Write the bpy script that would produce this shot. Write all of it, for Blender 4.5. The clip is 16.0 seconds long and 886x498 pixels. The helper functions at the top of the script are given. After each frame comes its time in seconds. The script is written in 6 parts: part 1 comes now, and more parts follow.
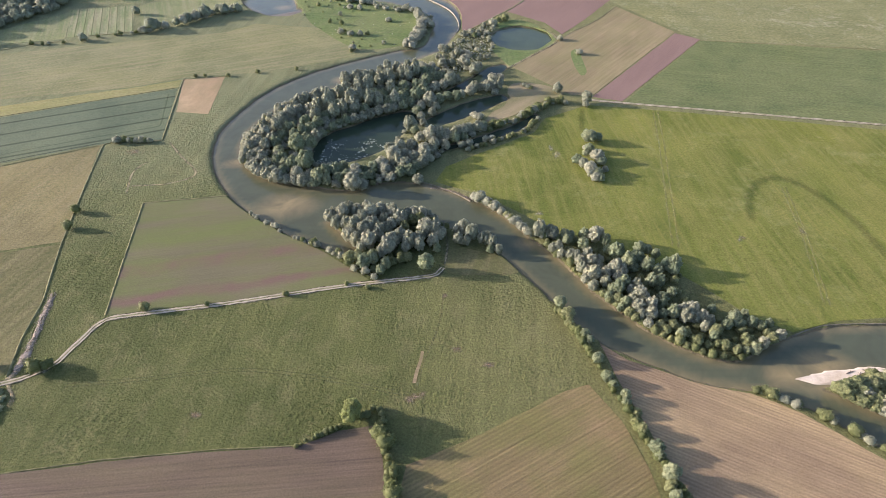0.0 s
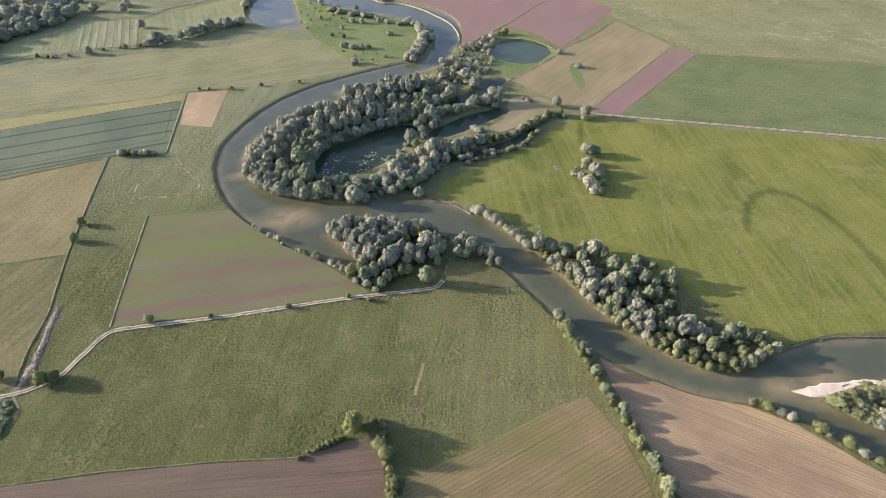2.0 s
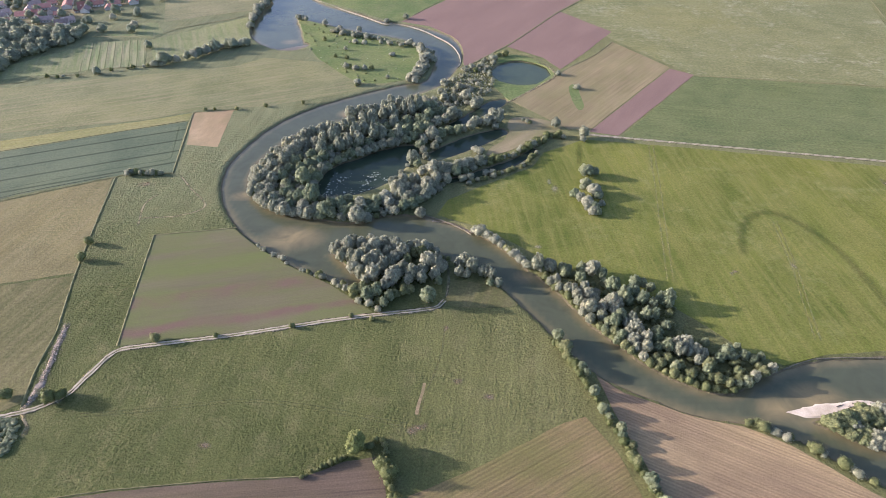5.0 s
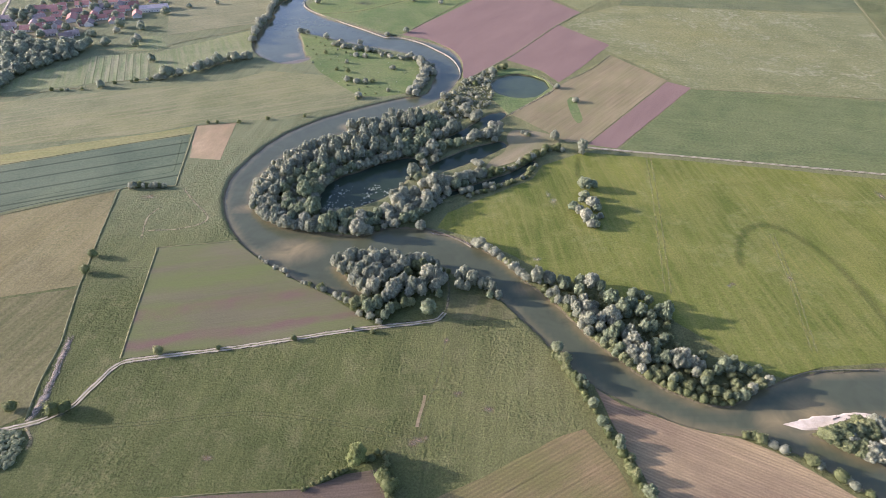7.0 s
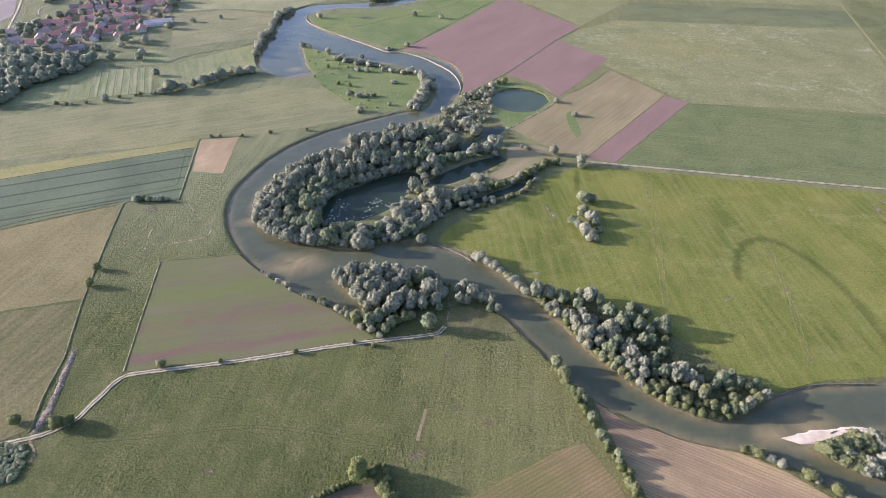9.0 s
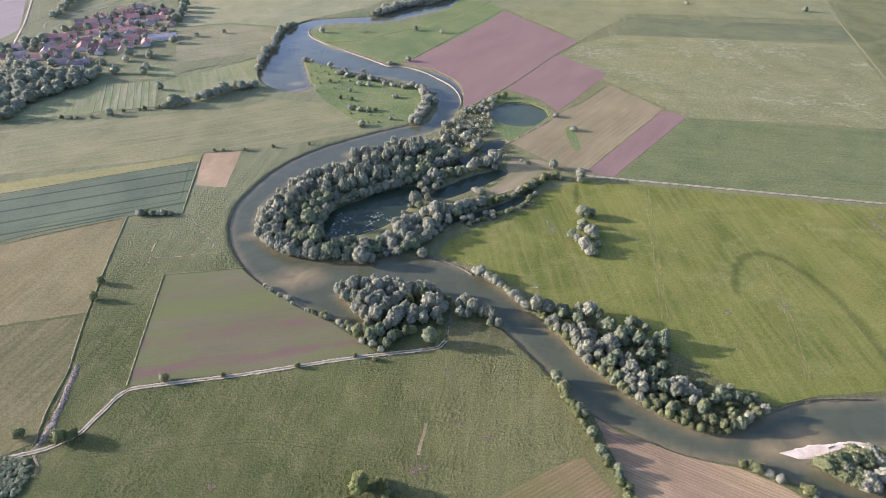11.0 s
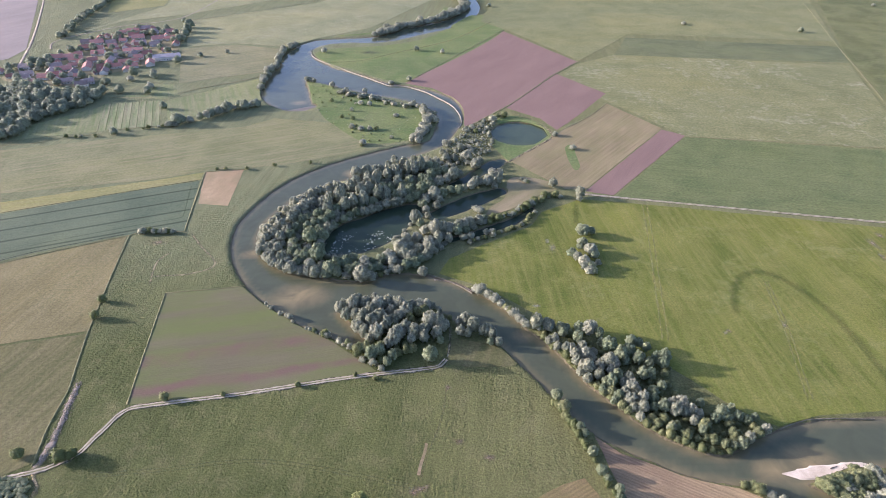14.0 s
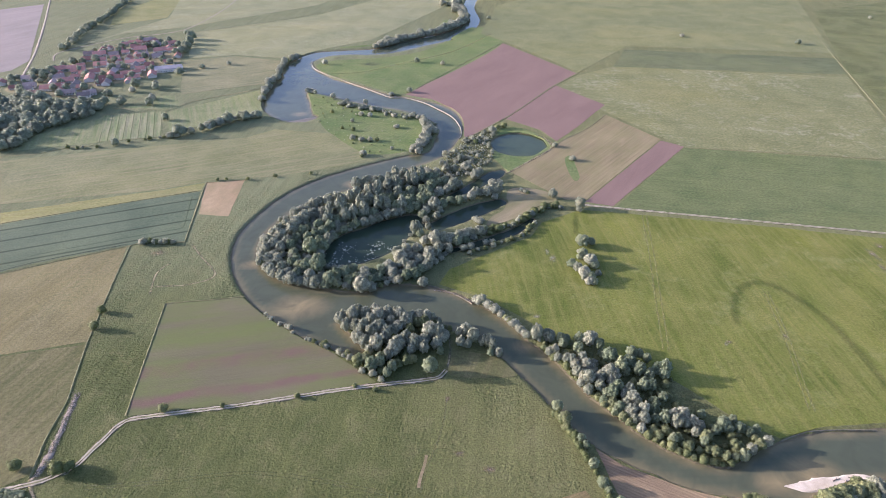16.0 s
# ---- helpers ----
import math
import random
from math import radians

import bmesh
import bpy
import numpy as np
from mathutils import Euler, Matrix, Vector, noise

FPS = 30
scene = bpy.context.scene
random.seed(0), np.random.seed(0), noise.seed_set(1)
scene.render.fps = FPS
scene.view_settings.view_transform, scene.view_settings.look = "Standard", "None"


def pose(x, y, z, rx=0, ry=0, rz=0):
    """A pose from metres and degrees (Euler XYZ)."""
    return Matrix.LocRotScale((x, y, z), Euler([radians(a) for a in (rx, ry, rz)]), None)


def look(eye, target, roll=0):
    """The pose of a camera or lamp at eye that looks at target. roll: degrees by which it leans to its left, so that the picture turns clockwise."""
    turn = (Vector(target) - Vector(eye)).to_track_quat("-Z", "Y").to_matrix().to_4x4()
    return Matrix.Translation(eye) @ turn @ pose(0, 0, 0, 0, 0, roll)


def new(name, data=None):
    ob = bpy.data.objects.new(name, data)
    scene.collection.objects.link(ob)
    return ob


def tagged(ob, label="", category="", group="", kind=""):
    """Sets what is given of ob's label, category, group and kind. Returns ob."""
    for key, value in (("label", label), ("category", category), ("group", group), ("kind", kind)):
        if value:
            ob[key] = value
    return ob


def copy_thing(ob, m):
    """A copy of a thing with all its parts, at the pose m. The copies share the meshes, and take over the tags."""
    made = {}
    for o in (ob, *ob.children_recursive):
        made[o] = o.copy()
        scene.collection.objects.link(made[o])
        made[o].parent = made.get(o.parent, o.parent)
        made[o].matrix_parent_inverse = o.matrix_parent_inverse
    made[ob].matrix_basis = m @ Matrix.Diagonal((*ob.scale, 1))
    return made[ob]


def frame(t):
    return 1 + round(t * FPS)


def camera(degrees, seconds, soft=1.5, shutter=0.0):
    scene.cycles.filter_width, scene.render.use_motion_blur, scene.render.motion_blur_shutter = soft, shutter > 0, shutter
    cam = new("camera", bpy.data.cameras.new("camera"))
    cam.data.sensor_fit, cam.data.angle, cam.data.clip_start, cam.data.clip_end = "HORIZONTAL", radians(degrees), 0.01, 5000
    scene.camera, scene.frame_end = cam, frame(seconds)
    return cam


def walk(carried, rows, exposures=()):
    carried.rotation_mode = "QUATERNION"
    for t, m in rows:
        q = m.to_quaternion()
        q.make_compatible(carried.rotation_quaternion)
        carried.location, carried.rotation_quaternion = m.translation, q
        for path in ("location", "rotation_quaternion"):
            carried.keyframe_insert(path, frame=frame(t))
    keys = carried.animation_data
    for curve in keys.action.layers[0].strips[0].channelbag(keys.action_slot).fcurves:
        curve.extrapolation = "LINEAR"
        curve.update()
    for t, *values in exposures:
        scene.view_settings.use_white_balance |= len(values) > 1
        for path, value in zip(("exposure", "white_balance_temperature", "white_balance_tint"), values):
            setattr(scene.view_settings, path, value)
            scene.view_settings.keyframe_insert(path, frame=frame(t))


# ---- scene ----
cam = camera(77.23, 16.0, soft=0.75)
# seconds, place of the eye, turn to the left, look up, roll
ROWS = [
    (0.0, 0.0, 0.0, 260.0, 0.0, -43.06, -0.15), (0.5, -0.08, -0.47, 261.41, 0.01, -42.88, -0.14),
    (1.0, -0.15, -0.81, 262.86, 0.02, -42.67, -0.14), (1.5, -0.21, -1.07, 264.36, 0.03, -42.46, -0.12),
    (2.0, -0.25, -1.36, 265.85, 0.02, -42.25, -0.11), (2.5, -0.29, -1.69, 267.34, 0.02, -42.02, -0.09),
    (3.0, -0.41, -2.11, 268.76, 0.04, -41.8, -0.06), (3.5, -0.47, -2.53, 270.2, 0.06, -41.56, -0.03),
    (4.0, -0.51, -2.9, 271.61, 0.07, -41.33, -0.01), (6.5, -0.98, -4.78, 278.34, 0.09, -40.18, 0.05),
    (7.0, -0.98, -5.08, 279.59, 0.06, -39.97, 0.02), (7.5, -1.03, -5.36, 280.87, 0.07, -39.72, 0.02),
    (8.0, -1.07, -5.7, 282.11, 0.09, -39.48, 0.02), (8.5, -1.08, -6.1, 283.41, 0.09, -39.21, 0.04),
    (9.0, -1.13, -6.55, 284.72, 0.09, -38.95, 0.05), (11.5, -1.34, -7.95, 290.94, 0.16, -37.66, 0.07),
    (12.0, -1.38, -8.11, 291.5, 0.16, -37.38, 0.08), (12.5, -1.41, -8.24, 291.98, 0.17, -37.09, 0.08),
    (13.0, -1.43, -8.35, 292.34, 0.17, -36.81, 0.07), (13.5, -1.42, -8.43, 292.67, 0.19, -36.52, 0.06),
    (14.0, -1.36, -8.51, 292.88, 0.2, -36.24, 0.06), (14.5, -1.32, -8.54, 293.01, 0.21, -35.97, 0.05),
    (15.0, -1.33, -8.55, 293.12, 0.22, -35.7, 0.05), (15.5, -1.35, -8.58, 293.2, 0.22, -35.44, 0.06),
    (16.0, -1.37, -8.64, 293.32, 0.21, -35.18, 0.07),
]
walk(cam, [(t, pose(x, y, z, 90 + pitch, 0, yaw) @ pose(0, 0, 0, 0, 0, roll)) for t, x, y, z, yaw, pitch, roll in ROWS],
     exposures=((0.0, 1.47, 5800, 24.5), (7.0, 1.47, 5480, 28.5), (16.0, 1.49, 5380, 30.5)))

# ---- world, sun ----
SUN_UP, SUN_AZ = 14.5, 279.0
world = bpy.data.worlds.new("evening_sky")
scene.world = world
world.use_nodes = True
sky = world.node_tree.nodes.new("ShaderNodeTexSky")
sky.sky_type = "NISHITA"
sky.sun_disc = False
sky.sun_elevation, sky.sun_rotation = radians(SUN_UP), radians(SUN_AZ)
sky.air_density, sky.dust_density, sky.ozone_density = 1.0, 2.5, 1.0
backdrop = world.node_tree.nodes["Background"]
backdrop.inputs["Strength"].default_value = 0.15
world.node_tree.links.new(sky.outputs["Color"], backdrop.inputs["Color"])
sun_data = bpy.data.lights.new("sun", "SUN")
sun_data.energy, sun_data.angle, sun_data.color = 4.4, radians(0.6), (1.0, 0.86, 0.68)
sun = new("sun", sun_data)
away = Vector((math.sin(radians(SUN_AZ)) * math.cos(radians(SUN_UP)), math.cos(radians(SUN_AZ)) * math.cos(radians(SUN_UP)), math.sin(radians(SUN_UP))))
sun.matrix_world = look(tuple(away * 900), (0, 0, 0))


# ---- materials ----
class Nodes:
    """A small builder of node materials."""

    def __init__(self, name, roughness=0.9, specular=0.2):
        self.mat = bpy.data.materials.new(name)
        self.mat.use_nodes = True
        self.tree = self.mat.node_tree
        self.shader = self.tree.nodes["Principled BSDF"]
        self.shader.inputs["Roughness"].default_value = roughness
        self.shader.inputs["Specular IOR Level"].default_value = specular
        self.place = self.tree.nodes.new("ShaderNodeTexCoord").outputs["Object"]

    def link(self, a, b):
        self.tree.links.new(a, b)

    def turned(self, degrees=0.0, scale=(1, 1, 1)):
        n = self.tree.nodes.new("ShaderNodeMapping")
        n.vector_type = "TEXTURE"
        n.inputs["Rotation"].default_value = (0, 0, radians(degrees))
        n.inputs["Scale"].default_value = scale
        self.link(self.place, n.inputs["Vector"])
        return n.outputs["Vector"]

    def noise(self, size, detail=4.0, vector=None, rough=0.55, warp=0.0):
        n = self.tree.nodes.new("ShaderNodeTexNoise")
        n.inputs["Scale"].default_value = 1.0 / size
        n.inputs["Detail"].default_value = detail
        n.inputs["Roughness"].default_value = rough
        n.inputs["Distortion"].default_value = warp
        self.link(vector or self.place, n.inputs["Vector"])
        return n.outputs["Fac"]

    def bands(self, spacing, vector, warp=0.0):
        n = self.tree.nodes.new("ShaderNodeTexWave")
        n.bands_direction = "Y"
        n.inputs["Scale"].default_value = 0.314159 / spacing
        n.inputs["Distortion"].default_value = warp
        n.inputs["Detail Scale"].default_value = 0.3
        self.link(vector, n.inputs["Vector"])
        return n.outputs["Fac"]

    def ramp(self, fac, *stops):
        n = self.tree.nodes.new("ShaderNodeValToRGB")
        e = n.color_ramp.elements
        while len(e) < len(stops):
            e.new(0.5)
        for k, (at, value) in enumerate(stops):
            e[k].position = at
            e[k].color = (*value, 1) if isinstance(value, tuple) else (value, value, value, 1)
        self.link(fac, n.inputs["Fac"])
        return n.outputs["Color"]

    def mix(self, fac, a, b, blend="MIX"):
        n = self.tree.nodes.new("ShaderNodeMix")
        n.data_type, n.blend_type = "RGBA", blend
        for socket, value in zip((n.inputs[0], n.inputs[6], n.inputs[7]), (fac, a, b)):
            if isinstance(value, tuple):
                socket.default_value = (*value, 1)
            elif isinstance(value, (int, float)):
                socket.default_value = value
            else:
                self.link(value, socket)
        return n.outputs[2]

    def math(self, op, a, b=0.0):
        n = self.tree.nodes.new("ShaderNodeMath")
        n.operation = op
        for socket, value in zip(n.inputs, (a, b)):
            if isinstance(value, (int, float)):
                socket.default_value = value
            else:
                self.link(value, socket)
        return n.outputs[0]

    def info(self, what):
        return self.tree.nodes.new("ShaderNodeObjectInfo").outputs[what]

    def geometry(self, what):
        return self.tree.nodes.new("ShaderNodeNewGeometry").outputs[what]

    def colour(self, socket):
        self.link(socket, self.shader.inputs["Base Color"])

    def bump(self, height, distance, strength=1.0):
        n = self.tree.nodes.new("ShaderNodeBump")
        n.inputs["Strength"].default_value = strength
        n.inputs["Distance"].default_value = distance
        self.link(height, n.inputs["Height"])
        self.link(n.outputs["Normal"], self.shader.inputs["Normal"])


def grass(name, dark, light, dry, dryness=0.5, angle=0.0, streak=0.3, tuft=2.2, relief=0.5, pale=None, rows=0.0):
    """Meadow or crop: patches tens of metres wide, streaks of mowing and driving, tufts of a metre or two."""
    n = Nodes(name, 0.95, 0.1)
    base = n.mix(n.ramp(n.noise(55, 5, warp=0.6), (0.38, 0.0), (0.62, 1.0)), dark, light)
    base = n.mix(0.8, base, n.ramp(n.noise(150, 3, n.turned(angle, (2, 1, 1)), warp=0.8), (0.32, (0.86, 0.90, 0.92)), (0.5, 1.0), (0.68, (1.16, 1.10, 1.0))), "MULTIPLY")
    lines = n.noise(5.0, 4, n.turned(angle, (14, 1, 1)))
    base = n.mix(n.math("MULTIPLY", n.ramp(lines, (0.42, 0.0), (0.68, 1.0)), streak), base, dry)
    patch = n.noise(19, 6, rough=0.65)
    base = n.mix(n.math("MULTIPLY", n.ramp(patch, (0.52, 0.0), (0.74, 1.0)), dryness), base, dry)
    if pale:
        spot = n.math("MULTIPLY", n.noise(70, 5, rough=0.7, warp=1.0), n.noise(9, 5, rough=0.7))
        base = n.mix(n.ramp(spot, (0.27, 0.0), (0.42, 0.55)), base, pale)
    fine = n.noise(tuft, 6, rough=0.75)
    base = n.mix(0.7, base, n.ramp(fine, (0.25, 0.35), (0.5, 0.95), (0.75, 1.6)), "MULTIPLY")
    tussock = n.math("MULTIPLY", n.ramp(n.noise(3.6, 3, rough=0.6), (0.5, 0.0), (0.64, 1.0)), n.ramp(n.noise(48, 4), (0.46, 0.0), (0.62, 0.5)))
    base = n.mix(tussock, base, n.mix(1.0, base, (0.62, 0.74, 0.66), "MULTIPLY"))
    height = fine
    if rows:
        b = n.bands(rows, n.turned(angle), 0.6)
        base = n.mix(n.math("MULTIPLY", n.ramp(b, (0.94, 0.0), (0.99, 1.0)), 0.7), base, n.mix(0.75, base, dark, "MULTIPLY"))
        height = n.math("ADD", fine, n.math("MULTIPLY", b, 0.3))
    n.colour(base)
    n.bump(height, relief * 2)
    return n.mat


def soil(name, dark, light, angle, rows=0.9, green=None, greens=0.3, relief=0.25, wet=None, bend=0.4, swaths=0.3, stripes=(), grooves=0.8, raked=0.0, rake=0.4, drift=5.0):
    """Bare or thinly grown farmland with rows, clods and broad stains."""
    n = Nodes(name, 0.95, 0.1)
    base = n.mix(n.ramp(n.noise(38, 5, n.turned(angle, (3, 1, 1)), warp=0.5), (0.33, 0.0), (0.67, 1.0)), dark, light)
    lines = n.noise(1.6 * rows, 3, n.turned(angle, (40, 1, 1)))
    base = n.mix(grooves, base, n.ramp(lines, (0.3, 0.72), (0.7, 1.28)), "MULTIPLY")
    swath = n.noise(3.2 * rows, 3, n.turned(angle + 0.6, (60, 1, 1)), warp=bend)
    base = n.mix(n.math("MULTIPLY", n.ramp(swath, (0.5, 0.0), (0.72, 1.0)), swaths), base, light)
    if green:
        base = n.mix(n.math("MULTIPLY", n.ramp(n.noise(24, 6, n.turned(angle, (drift, 1, 1)), rough=0.65), (0.4, 0.0), (0.62, 1.0)), greens), base, green)
    if wet and not stripes:
        base = n.mix(n.ramp(n.noise(45, 4, n.turned(angle, (4, 0.5, 1))), (0.55, 0.0), (0.7, 0.75)), base, wet)
    for across, half in stripes:
        split = n.tree.nodes.new("ShaderNodeSeparateXYZ")
        n.link(n.turned(angle), split.inputs[0])
        off = n.math("ABSOLUTE", n.math("ADD", split.outputs[1], n.math("ADD", n.math("MULTIPLY", n.noise(30, 4), 14.0), -7.0 - across)))
        base = n.mix(n.math("MULTIPLY", n.ramp(n.math("DIVIDE", off, 2 * half), (0.2, 1.0), (0.6, 0.0)), n.ramp(n.noise(35, 4), (0.40, 0.3), (0.58, 1.0))), base, wet)
    if raked:
        drawn = n.math("MULTIPLY", n.bands(raked, n.turned(angle), 0.6), n.ramp(n.noise(12, 4), (0.3, 0.2), (0.65, 1.0)))
        base = n.mix(rake, base, n.ramp(drawn, (0.0, 0.82), (1.0, 1.34)), "MULTIPLY")
    fine = n.noise(0.9, 4, rough=0.7)
    base = n.mix(0.6, base, n.ramp(fine, (0.28, 0.6), (0.75, 1.35)), "MULTIPLY")
    n.colour(base)
    n.bump(n.math("ADD", n.math("MULTIPLY", lines, 1.2), fine), relief)
    return n.mat


def leaves(name, dark, light, sheen=0.12):
    """Foliage: every tree has a tone of its own, every spray of leaves varies round it."""
    n = Nodes(name, 0.62, 0.25)
    base = n.mix(n.info("Random"), dark, light)
    base = n.mix(0.85, base, n.ramp(n.geometry("Random Per Island"), (0.0, 0.66), (1.0, 1.28)), "MULTIPLY")
    base = n.mix(0.6, base, n.ramp(n.noise(2.4, 3), (0.3, 0.7), (0.7, 1.3)), "MULTIPLY")
    sprig = n.noise(0.75, 4, rough=0.75)
    base = n.mix(0.85, base, n.ramp(sprig, (0.3, 0.72), (0.7, 1.36)), "MULTIPLY")
    n.bump(sprig, 0.3)
    n.colour(base)
    n.shader.inputs["Subsurface Weight"].default_value = 0.0
    glow = n.tree.nodes.new("ShaderNodeBsdfTranslucent")
    n.link(base, glow.inputs["Color"])
    both = n.tree.nodes.new("ShaderNodeMixShader")
    both.inputs["Fac"].default_value = 0.48
    n.link(n.shader.outputs["BSDF"], both.inputs[1])
    n.link(glow.outputs["BSDF"], both.inputs[2])
    n.link(both.outputs["Shader"], n.tree.nodes["Material Output"].inputs["Surface"])
    return n.mat


def rough_surface(name, dark, light, size, relief=0.05, roughness=0.9, fine=0.3, per_object=0.0):
    n = Nodes(name, roughness, 0.2)
    base = n.mix(n.ramp(n.noise(size, 5, rough=0.65), (0.3, 0.0), (0.7, 1.0)), dark, light)
    small = n.noise(fine, 4, rough=0.7)
    base = n.mix(0.7, base, n.ramp(small, (0.3, 0.7), (0.7, 1.25)), "MULTIPLY")
    if per_object:
        base = n.mix(per_object, base, n.ramp(n.info("Random"), (0.0, 0.55), (1.0, 1.5)), "MULTIPLY")
    n.colour(base)
    n.bump(small, relief)
    return n.mat


def soft_edged(name, dark, light, size, cover=0.9):
    """Worn or lush grass that fades out towards its edges and is broken by gaps."""
    mat = rough_surface(name, dark, light, size, 0.1, fine=1.2)
    tree = mat.node_tree
    edge = tree.nodes.new("ShaderNodeAttribute")
    edge.attribute_name = "edge"
    gaps = tree.nodes.new("ShaderNodeTexNoise")
    gaps.inputs["Scale"].default_value, gaps.inputs["Detail"].default_value, gaps.inputs["Roughness"].default_value = 1 / 7, 6, 0.7
    tree.links.new(tree.nodes["Texture Coordinate"].outputs["Object"], gaps.inputs["Vector"])
    wide = tree.nodes.new("ShaderNodeMapRange")
    for socket, value in zip(wide.inputs[1:5], (0.35, 0.65, 0.25, cover)):
        socket.default_value = value
    tree.links.new(gaps.outputs["Fac"], wide.inputs[0])
    both = tree.nodes.new("ShaderNodeMath")
    both.operation = "MULTIPLY"
    tree.links.new(edge.outputs["Fac"], both.inputs[0])
    tree.links.new(wide.outputs[0], both.inputs[1])
    tree.links.new(both.outputs[0], tree.nodes["Principled BSDF"].inputs["Alpha"])
    return mat


def water(name, deep, shoal, ripple=0.02, gloss=0.06, shine=0.5):
    """Turbid water; where it is shallow the pale bed shows through."""
    n = Nodes(name, gloss, shine)
    shallow = n.tree.nodes.new("ShaderNodeAttribute")
    shallow.attribute_name = "shallow"
    cloud = n.noise(22, 5, rough=0.6, warp=0.8)
    edge = n.math("MULTIPLY", shallow.outputs["Fac"], n.ramp(cloud, (0.3, 0.35), (0.65, 1.0)))
    base = n.mix(edge, n.mix(0.5, deep, n.ramp(cloud, (0.3, 0.75), (0.7, 1.25)), "MULTIPLY"), shoal)
    n.colour(base)
    n.shader.inputs["IOR"].default_value = 1.33
    n.bump(n.math("ADD", n.noise(1.5, 3), n.noise(9, 3)), ripple, 0.6)
    return n.mat


def ground_material():
    """The valley floor: rough pasture, coloured paler up the valley partly for haze, with bare earth where the banks
    fall to the water.
    """
    n = Nodes("valley_floor", 0.95, 0.1)
    base = n.mix(n.ramp(n.noise(70, 5, warp=0.7), (0.38, 0.0), (0.62, 1.0)), (0.068, 0.080, 0.026), (0.094, 0.103, 0.035))
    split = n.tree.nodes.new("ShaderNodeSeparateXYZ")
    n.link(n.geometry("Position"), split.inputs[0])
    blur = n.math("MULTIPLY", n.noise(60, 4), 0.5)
    # paler grass up the valley; the gradient also stands in for distance haze
    up_valley_haze = n.ramp(n.math("ADD", n.math("DIVIDE", n.math("ADD", split.outputs[1], -250.0), 320.0), blur), (0.3, 0.0), (0.9, 1.0))
    base = n.mix(up_valley_haze, base, n.mix(n.noise(45, 4), (0.122, 0.136, 0.066), (0.170, 0.174, 0.088)))
    east = n.ramp(n.math("ADD", n.math("DIVIDE", n.math("ADD", split.outputs[0], 60.0), 180.0), n.math("MULTIPLY", blur, 0.8)), (0.25, 0.0), (0.8, 1.0))
    base = n.mix(n.math("MULTIPLY", east, 0.7), base, n.mix(n.noise(25, 5), (0.125, 0.128, 0.048), (0.165, 0.155, 0.066)))
    mown = n.noise(6.0, 3, n.turned(83, (16, 1, 1)))
    base = n.mix(0.55, base, n.ramp(mown, (0.35, 0.82), (0.65, 1.18)), "MULTIPLY")
    base = n.mix(n.math("MULTIPLY", n.ramp(n.noise(16, 6, rough=0.68), (0.5, 0.0), (0.75, 1.0)), 0.5), base, (0.18, 0.165, 0.08))
    fine = n.noise(1.25, 5, rough=0.75)
    base = n.mix(0.6, base, n.ramp(fine, (0.28, 0.28), (0.5, 0.98), (0.72, 1.75)), "MULTIPLY")
    tussock = n.math("MULTIPLY", n.ramp(n.noise(2.6, 3, rough=0.6), (0.46, 0.0), (0.64, 1.0)), n.ramp(n.noise(42, 4), (0.40, 0.1), (0.62, 1.0)))
    base = n.mix(tussock, base, n.mix(1.0, base, (0.74, 0.82, 0.74), "MULTIPLY"))
    low = n.ramp(n.math("ADD", n.math("MULTIPLY", split.outputs[2], -0.8), n.math("MULTIPLY", n.noise(3, 3), 0.4)), (0.8, 0.0), (1.15, 1.0))
    base = n.mix(low, base, n.mix(n.noise(4, 4), (0.088, 0.080, 0.044), (0.185, 0.152, 0.092)))
    n.colour(base)
    n.bump(n.math("ADD", fine, n.math("MULTIPLY", tussock, 0.6)), 1.1)
    return n.mat


